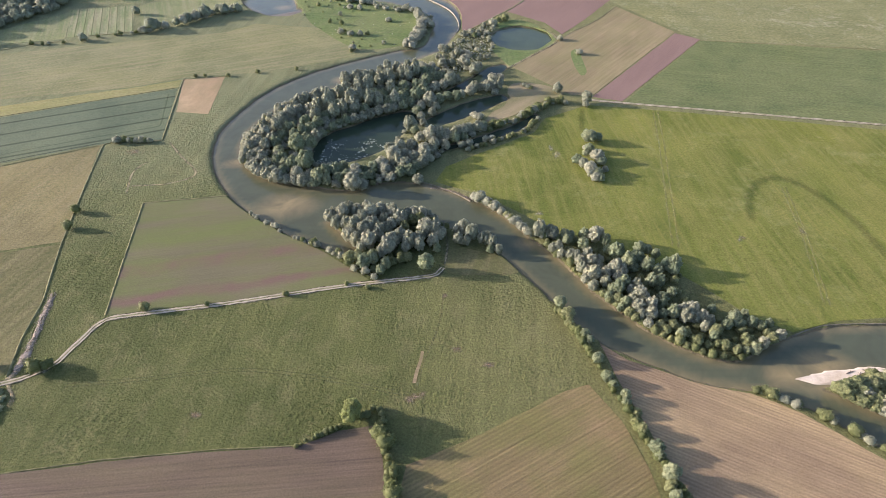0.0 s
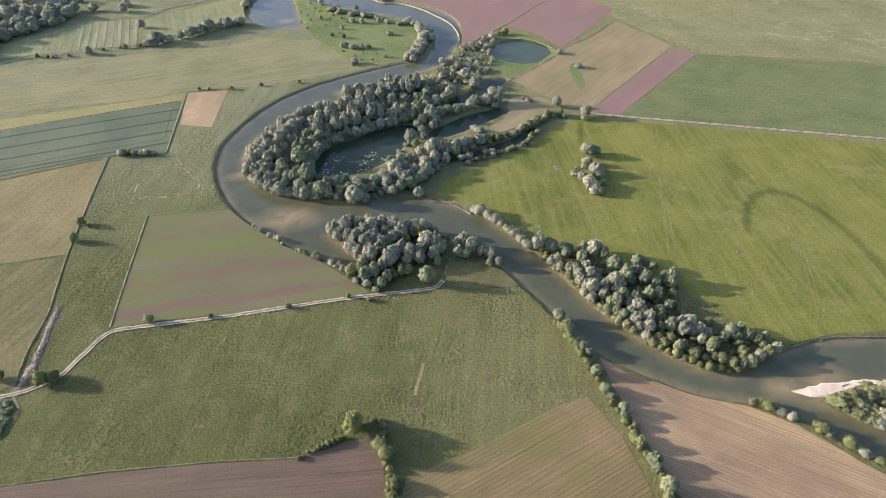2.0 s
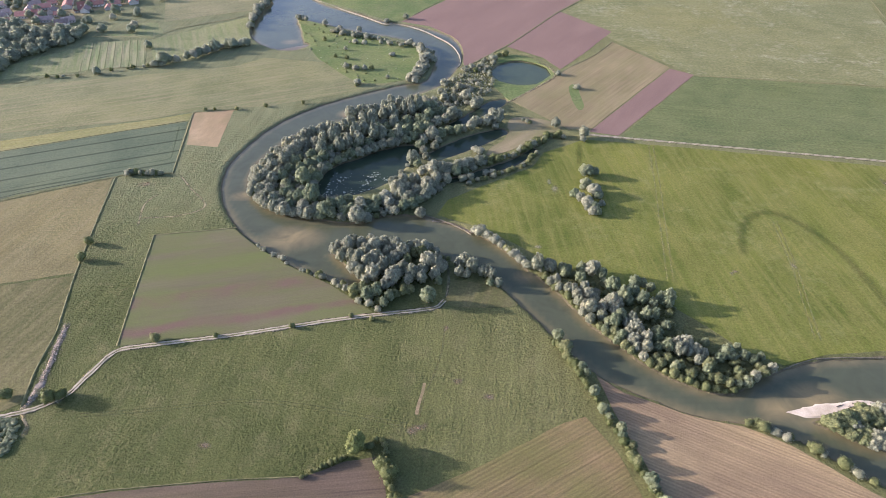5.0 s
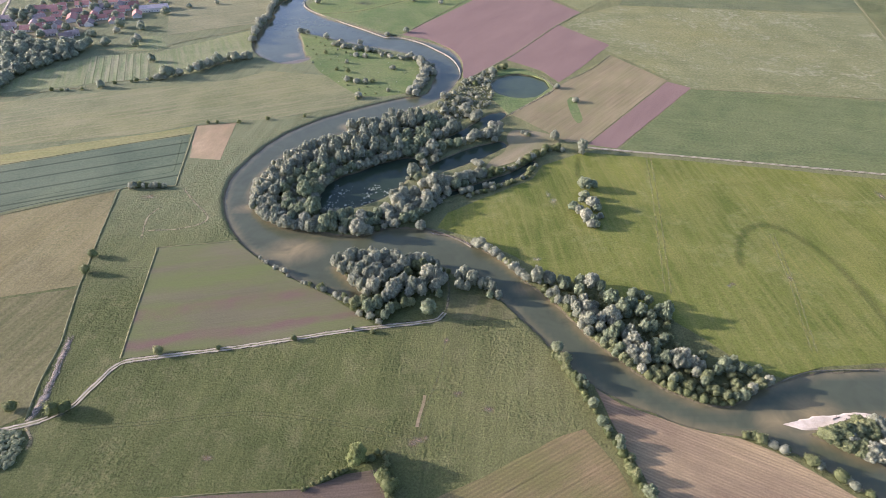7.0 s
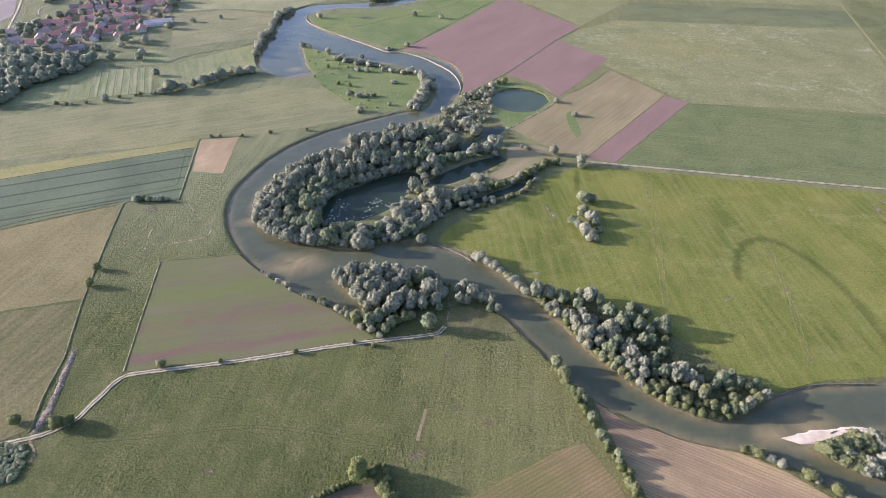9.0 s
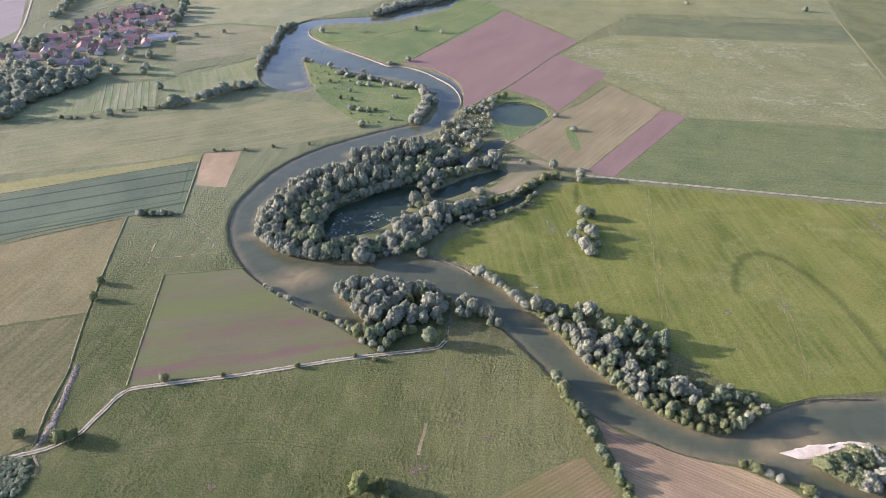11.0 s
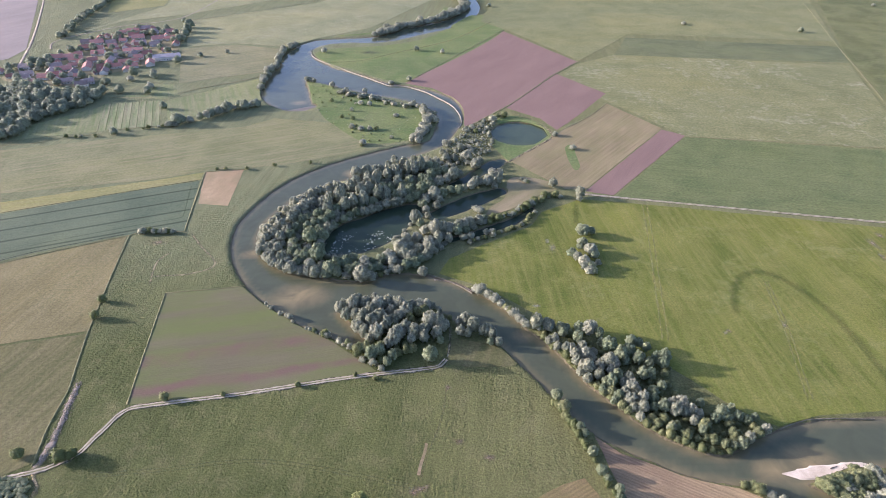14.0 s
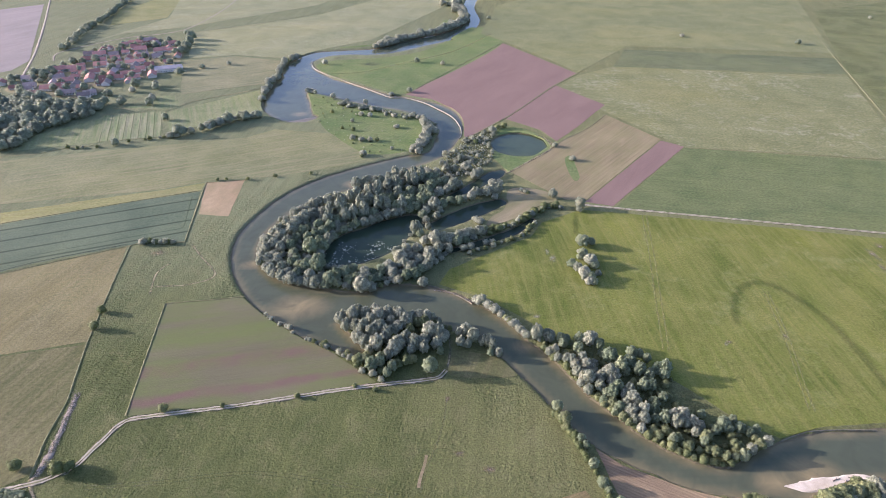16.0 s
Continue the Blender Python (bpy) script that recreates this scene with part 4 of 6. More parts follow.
# ---- shapes ----
def spline(points, step):
    """A smooth line through the points (Catmull-Rom), with about one station every step metres."""
    p = np.array([points[0], *points, points[-1]], float)
    out = []
    for a, b, c, d in zip(p, p[1:], p[2:], p[3:]):
        k = max(1, int(np.hypot(*(c - b)[:2]) / step))
        for u in np.arange(k) / k:
            out.append(0.5 * (2 * b + (c - a) * u + (2 * a - 5 * b + 4 * c - d) * u ** 2 + (3 * b - a - 3 * c + d) * u ** 3))
    out.append(p[-1])
    return np.array(out)


def straighten(points, step):
    """The same with straight reaches and sharp corners."""
    p = np.array(points, float)
    out = []
    for a, b in zip(p, p[1:]):
        k = max(1, int(np.hypot(*(b - a)[:2]) / step))
        out += [a + (b - a) * u for u in np.arange(k) / k]
    return np.array(out + [p[-1]])


def mesh_of(name, verts, faces, material, smooth=False):
    me = bpy.data.meshes.new(name)
    me.from_pydata([tuple(v) for v in verts], [], [tuple(f) for f in faces])
    me.materials.append(material)
    if smooth:
        me.polygons.foreach_set("use_smooth", [True] * len(me.polygons))
    me.update()
    return me


def part(name, data, parent, label=""):
    ob = new(name, data)
    ob.parent = parent
    return tagged(ob, label=label)


def inside(points, polygon):
    """Which of the points lie in the polygon."""
    x, y = points[:, 0], points[:, 1]
    hit = np.zeros(len(points), bool)
    poly = np.array(polygon, float)
    for (x0, y0), (x1, y1) in zip(poly, np.roll(poly, -1, 0)):
        if y0 != y1:
            hit ^= ((y0 > y) != (y1 > y)) & (x < (x1 - x0) * (y - y0) / (y1 - y0) + x0)
    return hit


CHANNELS = {
    "river": (spline(RIVER_LOWER + RIVER_UPPER, 5), "river"), "oxbow": (spline(OXBOW, 4), "still"),
    "oxbow_north": (spline(OXBOW_NORTH, 4), "still"), "oxbow_south": (spline(OXBOW_SOUTH, 4), "still"),
    "pond": (spline(POND, 3), "pond"), "backwater": (spline(BACKWATER, 6), "river"), "side_inlet": (spline(SIDE_INLET, 4), "river"), "side_channel": (spline(SIDE_CHANNEL, 4), "river"),
}
STATIONS = np.concatenate([c for c, _ in CHANNELS.values()])


def shore(points):
    """Metres from the nearest water's edge; negative over water."""
    points = np.asarray(points, float)
    out = np.empty(len(points))
    for k in range(0, len(points), 20000):
        q = points[k:k + 20000]
        d = np.hypot(q[:, None, 0] - STATIONS[None, :, 0], q[:, None, 1] - STATIONS[None, :, 1]) - STATIONS[None, :, 2] / 2
        out[k:k + 20000] = d.min(1)
    return out


def ashore(x, y, least=1.0):
    """The place itself, or the nearest one on the bank if it lies in the water."""
    for _ in range(6):
        gap = np.hypot(STATIONS[:, 0] - x, STATIONS[:, 1] - y) - STATIONS[:, 2] / 2
        k = int(gap.argmin())
        if gap[k] >= least:
            break
        way = np.array((x, y)) - STATIONS[k, :2]
        way /= max(1e-6, np.hypot(*way))
        x, y = np.array((x, y)) + way * (least - gap[k] + 0.1)
    return float(x), float(y)


# ---- ground and water ----
def steps(*spans):
    out = []
    for a, b, d in spans:
        out += list(np.linspace(a, b, max(1, round(abs(b - a) / d)), endpoint=False))
    return np.array(out + [spans[-1][1]])


def make_ground():
    xs = steps((-4600, -1500, 500), (-1500, -460, 40), (-460, -240, 5), (-240, 300, 2.5), (300, 700, 20), (700, 1500, 60), (1500, 4600, 500))
    ys = steps((-900, 60, 80), (60, 640, 2.5), (640, 1100, 5), (1100, 1700, 10), (1700, 4700, 250))
    gx, gy = np.meshgrid(xs, ys)
    flat = np.stack([gx.ravel(), gy.ravel()], 1)
    d = shore(flat)
    wob = np.array([noise.noise((x / 9, y / 9, 0)) for x, y in flat[np.abs(d) < 25]])
    dd = d.copy()
    dd[np.abs(d) < 25] += 1.1 * wob
    z = np.interp(dd, (-8, -3, 0, 1.6, 3.0), (-3.6, -2.6, WATER_LEVEL, -0.35, 0.0))
    nx, ny = len(xs), len(ys)
    i = (np.arange(ny - 1)[:, None] * nx + np.arange(nx - 1)[None, :]).ravel()
    faces = np.stack([i, i + 1, i + nx + 1, i + nx], 1)
    me = bpy.data.meshes.new("ground")
    me.vertices.add(len(flat))
    me.vertices.foreach_set("co", np.column_stack([flat, z]).ravel())
    me.loops.add(faces.size)
    me.loops.foreach_set("vertex_index", faces.ravel())
    me.polygons.add(len(faces))
    me.polygons.foreach_set("loop_start", np.arange(0, faces.size, 4))
    me.polygons.foreach_set("use_smooth", np.ones(len(faces), bool))
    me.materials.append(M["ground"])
    me.update(calc_edges=True)
    tagged(new("ground", me), "flat green river valley floor of rough pasture", "ground", kind="structure")


def make_waters():
    """Level sheets of water, cell by cell, that run a little way into the banks, with the shallows marked."""
    names = list(CHANNELS)
    owner = np.concatenate([np.full(len(CHANNELS[k][0]), j) for j, k in enumerate(names)])
    cells = {}
    cell = 4.0
    for x, y, w in STATIONS:
        r = int((w / 2 + 6) / cell) + 1
        cx, cy = round(x / cell), round(y / cell)
        for i in range(cx - r, cx + r + 1):
            for j in range(cy - r, cy + r + 1):
                cells[i, j] = True
    keys = np.array(list(cells))
    mid = (keys + 0.5) * cell
    keys = keys[shore(mid) < 4.5]
    mid = (keys + 0.5) * cell
    near = np.empty(len(mid), int)
    for k in range(0, len(mid), 20000):
        q = mid[k:k + 20000]
        d = np.hypot(q[:, None, 0] - STATIONS[None, :, 0], q[:, None, 1] - STATIONS[None, :, 1]) - STATIONS[None, :, 2] / 2
        near[k:k + 20000] = owner[d.argmin(1)]
    for j, name in enumerate(names):
        index, verts, faces = {}, [], []
        for a, c in keys[near == j]:
            face = []
            for corner in ((a, c), (a + 1, c), (a + 1, c + 1), (a, c + 1)):
                if corner not in index:
                    index[corner] = len(verts)
                    verts.append((corner[0] * cell, corner[1] * cell, WATER_LEVEL))
                face.append(index[corner])
            faces.append(face)
        me = mesh_of("water_" + name, verts, faces, M[CHANNELS[name][1]], True)
        v = np.array(verts)[:, :2]
        value = np.clip(1.0 + shore(v) / 6.0, 0, 1) * 0.65
        for x, y, r in SHOALS:
            value = np.maximum(value, np.clip(1.15 - np.hypot(v[:, 0] - x, (v[:, 1] - y) * 1.5) / r, 0, 1))
        me.attributes.new("shallow", "FLOAT", "POINT").data.foreach_set("value", value.astype(np.float32))
        tagged(new("water_" + name, me), WATER_LABELS[name], "water", kind="structure")


make_ground()
WATER_LABELS = {"river": "slow murky brown-green river with sandy shallows", "oxbow": "dark still oxbow lake ringed by willows",
                "oxbow_north": "dark narrow arm of the old river", "oxbow_south": "dark reed-edged ditch along the meadow",
                "pond": "grey-green farm pond with grassy banks", "backwater": "shallow grey backwater of the river", "side_inlet": "quiet brown inlet beside the wooded island", "side_channel": "narrow shaded side channel behind the sandy islet"}
make_waters()


# ---- fields ----
def make_field(name, outline, material, label, lift, step=9.0, rag=0.5, rounded=False):
    """A field: a low slab with slightly uneven edges, a hand's breadth proud of the valley floor."""
    rng = random.Random(name)
    line = []
    if rounded:
        n = len(outline)
        turn = spline([(*p, 0) for p in [outline[-1], *outline, outline[0], outline[1]]], 4)
        first = int(np.argmin(np.hypot(*(turn[:, :2] - outline[0]).T)))
        last = len(turn) - 1 - int(np.argmin(np.hypot(*(turn[::-1, :2] - outline[0]).T)))
        outline = [tuple(q) for q in turn[first:last, :2]]
    for (x0, y0), (x1, y1) in zip(outline, outline[1:] + outline[:1]):
        length = math.hypot(x1 - x0, y1 - y0)
        k = max(1, int(length / step))
        for j in range(k):
            w = rng.uniform(-rag, rag) if j else 0.0
            line.append((x0 + (x1 - x0) * j / k - (y1 - y0) / length * w, y0 + (y1 - y0) * j / k + (x1 - x0) / length * w))
    wet = shore(line)
    if name != "pond_verge":
        line = [ashore(x, y, 2.2) if -9 < w < 2.2 else (x, y) for (x, y), w in zip(line, wet)]
    bm = bmesh.new()
    top = [bm.verts.new((x, y, lift)) for x, y in line]
    low = [bm.verts.new((x, y, -0.6)) for x, y in line]
    bm.faces.new(top)
    for j in range(len(top)):
        bm.faces.new((top[j - 1], top[j], low[j], low[j - 1]))
    bmesh.ops.recalc_face_normals(bm, faces=bm.faces)
    bmesh.ops.triangulate(bm, faces=[f for f in bm.faces if len(f.verts) > 4])
    me = bpy.data.meshes.new(name)
    bm.to_mesh(me)
    bm.free()
    me.materials.append(material)
    tagged(new(name, me), label, "field", kind="structure")


FIELDS = [
    ("big_meadow", FIELD_BIG_MEADOW, "big_meadow", "lush yellow-green hay meadow beside the river"),
    ("green_field", FIELD_GREEN_FIELD, "green_field", "even green grass ley along the lane"),
    ("pale_meadow", FIELD_PALE_MEADOW, "pale_meadow", "pale dry meadow with bleached patches"),
    ("dark_strip", FIELD_DARK_STRIP, "dark_strip", "darker strip of rank uncut grass"),
    ("far_meadow", FIELD_FAR_MEADOW, "far_meadow", "wide green meadow beyond the ditch"),
    ("west_meadow", FIELD_WEST_MEADOW, "west_meadow", "broad pale green meadow with mowing streaks"),
    ("crop_field", FIELD_CROP, "crop", "blue-green young wheat with tractor lines"),
    ("flower_strip", FIELD_YELLOW_STRIP, "yellow_strip", "narrow strip of yellow flowering grass"),
    ("tan_plot", FIELD_TAN_PLOT, "tan_plot", "small rectangular plot of tan stubble"),
    ("pasture", FIELD_PASTURE_FAR, "pasture_far", "dry yellowish grazed pasture"),
    ("pasture", FIELD_PASTURE_NEAR, "pasture_near", "cropped green pasture beside the gravel spur"),
    ("fallow_plot", FIELD_FALLOW_PLOT, "fallow_plot", "half-green fallow plot with brown stripes"),
    ("ploughed_field", FIELD_PLOUGH_NEAR, "plough_near", "brown ploughed field with fine furrows"),
    ("hay_field", FIELD_HAY_NEAR, "hay_near", "mown tan hay field with raked rows"),
    ("stubble_field", FIELD_STUBBLE_NEAR, "stubble_near", "pinkish brown harvested field with curving rows"),
    ("ploughed_field", FIELD_PLOUGH_RED, "plough_red", "large reddish bare ploughed field"),
    ("ploughed_field", FIELD_PLOUGH_CORNER, "plough_red", "small reddish bare ploughed field by the pond"),
    ("stubble_field", FIELD_STUBBLE_FAR, "stubble_far", "straw-coloured stubble field with fine rows"),
    ("ploughed_strip", FIELD_RED_STRIP, "plough_red", "narrow strip of reddish ploughed soil"),
    ("wet_meadow", FIELD_PENINSULA, "peninsula", "bright green wet meadow in the river bend"),
    ("wet_meadow", FIELD_ISLAND_MEADOW, "peninsula", "bright green meadow along the upper bend"),
    ("clover_field", FIELD_CLOVER_FIELD, "clover_field", "pale pinkish field beside the village lane"),
    ("flower_strip", FIELD_YELLOW_FAR, "yellow_strip", "distant pale yellow-green field"),
    ("hay_field", FIELD_HAY_FAR, "hay_far", "rough straw-coloured hay meadow behind the village"),
    ("mown_meadow", FIELD_MOWN_MEADOW, "mown_meadow", "light green mown meadow with cut rows"),
    ("mown_meadow", FIELD_SHADE_MEADOW, "light_meadow", "light green meadow below the village wood"),
    ("north_field", FIELD_NORTH_FIELD, "hazed_meadow", "pale open meadow north of the village"),
    ("pond_verge", FIELD_POND_SOUTH, "peninsula", "bright green grassy bank round the pond"),
    ("grass_patch", FIELD_GRASS_CRESCENT, "peninsula", "uncut green crescent of grass in the stubble"),
    ("island_lawn", FIELD_ISLAND_LAWN, "pasture_near", "small mown meadow beside the island trees"),
    ("valley_meadow", FIELD_VALLEY_NORTH, "valley_meadow", "wide pale green meadow up the valley"),
    ("back_meadow", FIELD_BACK_WEST, "hazed_meadow", "pale meadow between village and upper river"),
    ("mown_meadow", FIELD_LOWER_WEST, "light_meadow", "light green meadow beside the backwater"),
    ("mown_meadow", FIELD_VILLAGE_GREEN, "light_meadow", "small green paddock at the village"),
    ("village_ground", VILLAGE, "bare_ground", "trodden yards and lanes between the village houses"),
    ("bare_ground", BARE_GROUND, "bare_ground", "bare tan ground between the old river arms"),
]
for k, (name, outline, kind, label) in enumerate(FIELDS):
    make_field(name, outline, M[kind], label, 0.06 + 0.004 * k, rounded=name in ("pond_bank", "grass_patch", "bare_ground", "wet_meadow", "island_lawn", "village_ground"))


def make_sand(name, outline, material, label, top, category="sandbank"):
    """A bank of sand or mud that rises gently out of the water."""
    line = spline([(*p, 0) for p in outline] + [(*outline[0], 0)], 2.5)[:-1, :2]
    line = line + np.array([(1.6 * noise.noise((x / 6, y / 6, 3)), 1.6 * noise.noise((x / 6, y / 6, 9))) for x, y in line])
    area = sum(line[k - 1, 0] * line[k, 1] - line[k, 0] * line[k - 1, 1] for k in range(len(line)))
    if area < 0:
        line = line[::-1]
    tangent = np.roll(line, -1, 0) - np.roll(line, 1, 0)
    tangent /= np.maximum(np.hypot(tangent[:, 0], tangent[:, 1]), 1e-6)[:, None]
    out = np.stack([tangent[:, 1], -tangent[:, 0]], 1)
    bm = bmesh.new()
    rings = []
    for far, z in ((3.0, WATER_LEVEL - 0.8), (0.0, WATER_LEVEL + 0.03), (-0.8, WATER_LEVEL + top)):
        rings.append([bm.verts.new((x + o[0] * far, y + o[1] * far, z + 0.08 * noise.noise((x / 3, y / 3, 2)))) for (x, y), o in zip(line, out)])
    for a, b in zip(rings, rings[1:]):
        for k in range(len(a)):
            bm.faces.new((a[k - 1], a[k], b[k], b[k - 1]))
    bm.faces.new(rings[-1])
    bmesh.ops.triangulate(bm, faces=[f for f in bm.faces if len(f.verts) > 4])
    bmesh.ops.recalc_face_normals(bm, faces=bm.faces)
    me = bpy.data.meshes.new(name)
    bm.to_mesh(me)
    bm.free()
    me.materials.append(material)
    tagged(new(name, me), label, category, kind="structure")


make_sand("sandbank", SAND_SPIT, M["sand"], "pale sandbank at the tip of a wooded islet", 0.5)
make_sand("mudflat", MUD_FLAT, M["mud"], "grey mud at the shallow end of the backwater", 0.4, "mud")


# ---- tracks, verges ----
def ribbon(name, path, width, profile, material, label, category, lift=0.0, wave=0.25, step=3.0, kind="structure", rough=0.0, straight=False):
    """A strip along a path with a cross-section of (place across from -1 to 1, height)."""
    line = (straighten if straight else spline)([(*p, width) for p in path], step)
    tangent = np.gradient(line[:, :2], axis=0)
    tangent /= np.maximum(np.hypot(tangent[:, 0], tangent[:, 1]), 1e-6)[:, None]
    side = np.stack([-tangent[:, 1], tangent[:, 0]], 1)
    rng = random.Random(name + label)
    verts, n = [], len(profile)
    for k in range(len(line)):
        for a, h in profile:
            w = a * width / 2 * (1 + rng.uniform(-wave, wave) * (abs(a) > 0.4))
            grow = 1 + rng.uniform(-rough, rough) if h > 0.1 else 1
            verts.append((line[k, 0] + side[k, 0] * w, line[k, 1] + side[k, 1] * w, lift + h * grow))
    faces = [(k * n + j + 1, k * n + j, (k + 1) * n + j, (k + 1) * n + j + 1) for k in range(len(line) - 1) for j in range(n - 1)]
    ob = new(name, mesh_of(name, verts, faces, material, True))
    fade = [0.0 if abs(a) > 0.95 else min(1.0, k / 2.0, (len(line) - 1 - k) / 2.0) for k in range(len(line)) for a, h in profile]
    ob.data.attributes.new("edge", "FLOAT", "POINT").data.foreach_set("value", fade)
    return tagged(ob, label, category, kind=kind)


BED = ((-1, -0.3), (-0.92, 0.0), (0, 0.03), (0.92, 0.0), (1, -0.3))


def track(name, path, width, material, label, lift, crown=True):
    """A farm track: two wheel ruts with a grown strip between them."""
    ribbon(name, path, width + (0.5 if crown else 0.0), BED, M["track_bed"] if crown else material, label, "track", lift, 0.5)
    if crown:
        line = spline([(*p, 0) for p in path], 6.0)[:, :2]
        way = np.gradient(line, axis=0)
        way /= np.hypot(way[:, 0], way[:, 1])[:, None]
        for hand in (-0.3, 0.3):
            beside = [tuple(p) for p in line + np.stack([-way[:, 1], way[:, 0]], 1) * hand * width]
            ribbon("wheel_rut", beside, 1.05, ((-1, 0.0), (-0.5, 0.012), (0.5, 0.012), (1, 0.0)), material, "pale gravel wheel rut of the farm track", "wheel rut", lift + 0.032, 0.5, 2.0)
        ribbon("grass_strip", path, 0.55, ((-1, 0.0), (0, 0.12), (1, 0.0)), M["verge"], "thin grass strip between wheel ruts", "grass", lift + 0.03, 0.8, rough=0.6)


track("track", TRACK_MAIN, 3.2, M["track"], "pale gravel farm track across the pasture", 0.215)
track("track", TRACK_SPUR, 4.2, M["rubble_bed"], "rubble-strewn gravel spur with pinkish stones", 0.195, False)
track("lane", LANE_EAST, 3.0, M["track"], "pale gravel lane between meadow and field", 0.235)
track("lane", LANE_VILLAGE, 4.0, M["dirt"], "pale lane leading to the village", 0.25, False)
track("lane", LANE_NORTH, 3.0, M["dirt"], "pale lane past the village", 0.245, False)
track("track", POND_LANE, 2.4, M["worn"], "grassy farm track round the pond", 0.24)
track("track", HOLLOW_PATH, 2.6, M["worn"], "short earth path beside the scrub", 0.2, False)
ribbon("stony_bank", BANK_STONY, 1.4, ((-1, -1.2), (-0.6, 0.12), (0.5, 0.22), (1, -0.6)), M["verge_dry"], "pale stony bank edge along the river", "river bank", 0.05, 0.45, 2.5, rough=0.4)
for path in (BANK_MEADOW, BANK_EAST):
    ribbon("stony_bank", path, 0.8, ((-1, -1.1), (-0.6, 0.02), (0.5, 0.05), (1, -0.6)), M["bank_edge"], "thin pale eroded edge of the river bank", "river bank", -0.25, 0.5, 2.0, rough=0.5)
TALL = ((-1, -0.1), (-0.6, 0.25), (-0.1, 0.42), (0.5, 0.28), (1, -0.1))
for path, width, mat, label in (
    (VERGE_CROP, 2.2, "verge", "grassy fence line round the wheat"), (VERGE_PASTURE, 1.8, "verge", "overgrown fence line of the pasture"),
    (VERGE_PLOT, 1.8, "verge", "grass margin of the fallow plot"), (VERGE_PLOUGH, 1.0, "verge", "rough grass margin of the ploughed field"),
    (VERGE_WEST, 2.5, "verge", "grassy bank along the meadow"), (VERGE_RED, 3.0, "verge", "grass margin of the red field"),
    (VERGE_RED_MID, 3.5, "verge", "grassy balk between two red fields"), (VERGE_STRIP, 2.6, "verge", "grassy balk beside the stubble"),
    (VERGE_VILLAGE, 2.5, "verge", "grassy bank below the village"),
    (VERGE_HAMLET, 4.5, "verge", "dark overgrown ditch behind the village"), (VERGE_FAR, 3.5, "verge", "dark field edge far off"),
    (DITCH_EAST, 2.2, "verge", "dark grassy ditch bank across the meadows"), (DITCH_MID, 2.5, "verge", "dark grassy ditch between fields"),
):
    ribbon("grass_verge", path, 0.7 * width, TALL, M[mat], label, "grass verge", 0.08, 0.75, 2.0 if path[0][1] < 600 else 6.0, rough=0.5, straight=True)


RUT = ((-1, 0.0), (-0.35, 0.004), (0.35, 0.004), (1, 0.0))
for path, gauge, lift in ((RUTS_MEADOW, 4.2, 0.085), (RUTS_MEADOW_EAST, 3.2, 0.085), (RUTS_PASTURE, 2.2, 0.03)):
    for hand in (-0.5, 0.5):
        x0, y0 = path[0]
        x1, y1 = path[-1]
        run = math.hypot(x1 - x0, y1 - y0)
        beside = [(x - (y1 - y0) / run * gauge * hand, y + (x1 - x0) / run * gauge * hand) for x, y in path]
        ribbon("wheel_rut", beside, 1.0 if gauge < 3 else 2.1, RUT, M["faint" if gauge < 3 else "ruts"], "faint wheel rut of worn pale grass", "wheel rut", lift, 0.6)
ribbon("grass_path", PATH_ISLAND, 2.2, RUT, M["worn"], "faint grass path beside the island trees", "path", 0.2, 0.3)
for path in ([(-447, 443.4), (-339, 486.6), (-265, 514.6)], [(-396, 366.5), (-365, 384.5), (-330, 399.5), (-295, 413.5)]):
    ribbon("field_ditch", path, 1.6, RUT, M["ditch"], "narrow dark furrow along the edge of the wheat", "ditch", 0.2, 0.3)
ribbon("wheel_rut", HEADLAND, 1.6, RUT, M["lush"], "dark wheel line along the headland of the wheat", "wheel rut", 0.12, 0.3)
for path in (RUTS_WEST, RUTS_WEST_SIDE):
    ribbon("worn_path", path, 2.6, RUT, M["footpath"], "pale trodden path across the west pasture", "bare earth", 0.05, 0.5)
ribbon("grass_path", RUTS_GATE, 1.8, RUT, M["faint"], "faint worn line to the field gate", "path", 0.03, 0.5)
ribbon("worn_path", WORN_LINE, 2.0, RUT, M["worn_soil"], "trodden brown line in the pasture", "bare earth", 0.04, 0.3)
ribbon("lush_grass", BANK_UPPER, 11, RUT, M["peninsula"], "fresh green strip along the upper river bank", "grass", 0.24, 0.3, 6.0)
ribbon("lush_grass", [(132, 472), (127, 451), (123, 429)], 7.0, RUT, M["lush"], "dark damp hollow below the lane", "grass", 0.078, 0.3, 4.0)
ribbon("lush_grass", CRESCENT, 9.5, ((-1, 0.0), (-0.3, 0.01), (0.3, 0.01), (1, 0.0)), M["lush"], "dark lush grass along a silted old meander", "grass", 0.075, 0.3, 4.0)
ribbon("grass_path", ISLAND_TRACK, 5.0, RUT, M["ruts"], "pale path along the upper river meadow", "path", 0.2, 0.4, 8.0)


# ---- trees ----
def ball(detail):
    bm = bmesh.new()
    bmesh.ops.create_icosphere(bm, subdivisions=detail, radius=1.0)
    v = np.array([x.co[:] for x in bm.verts])
    f = [tuple(x.index for x in p.verts) for p in bm.faces]
    bm.free()
    return v, f


BALLS = {k: ball(k) for k in (1, 2, 3, 4)}


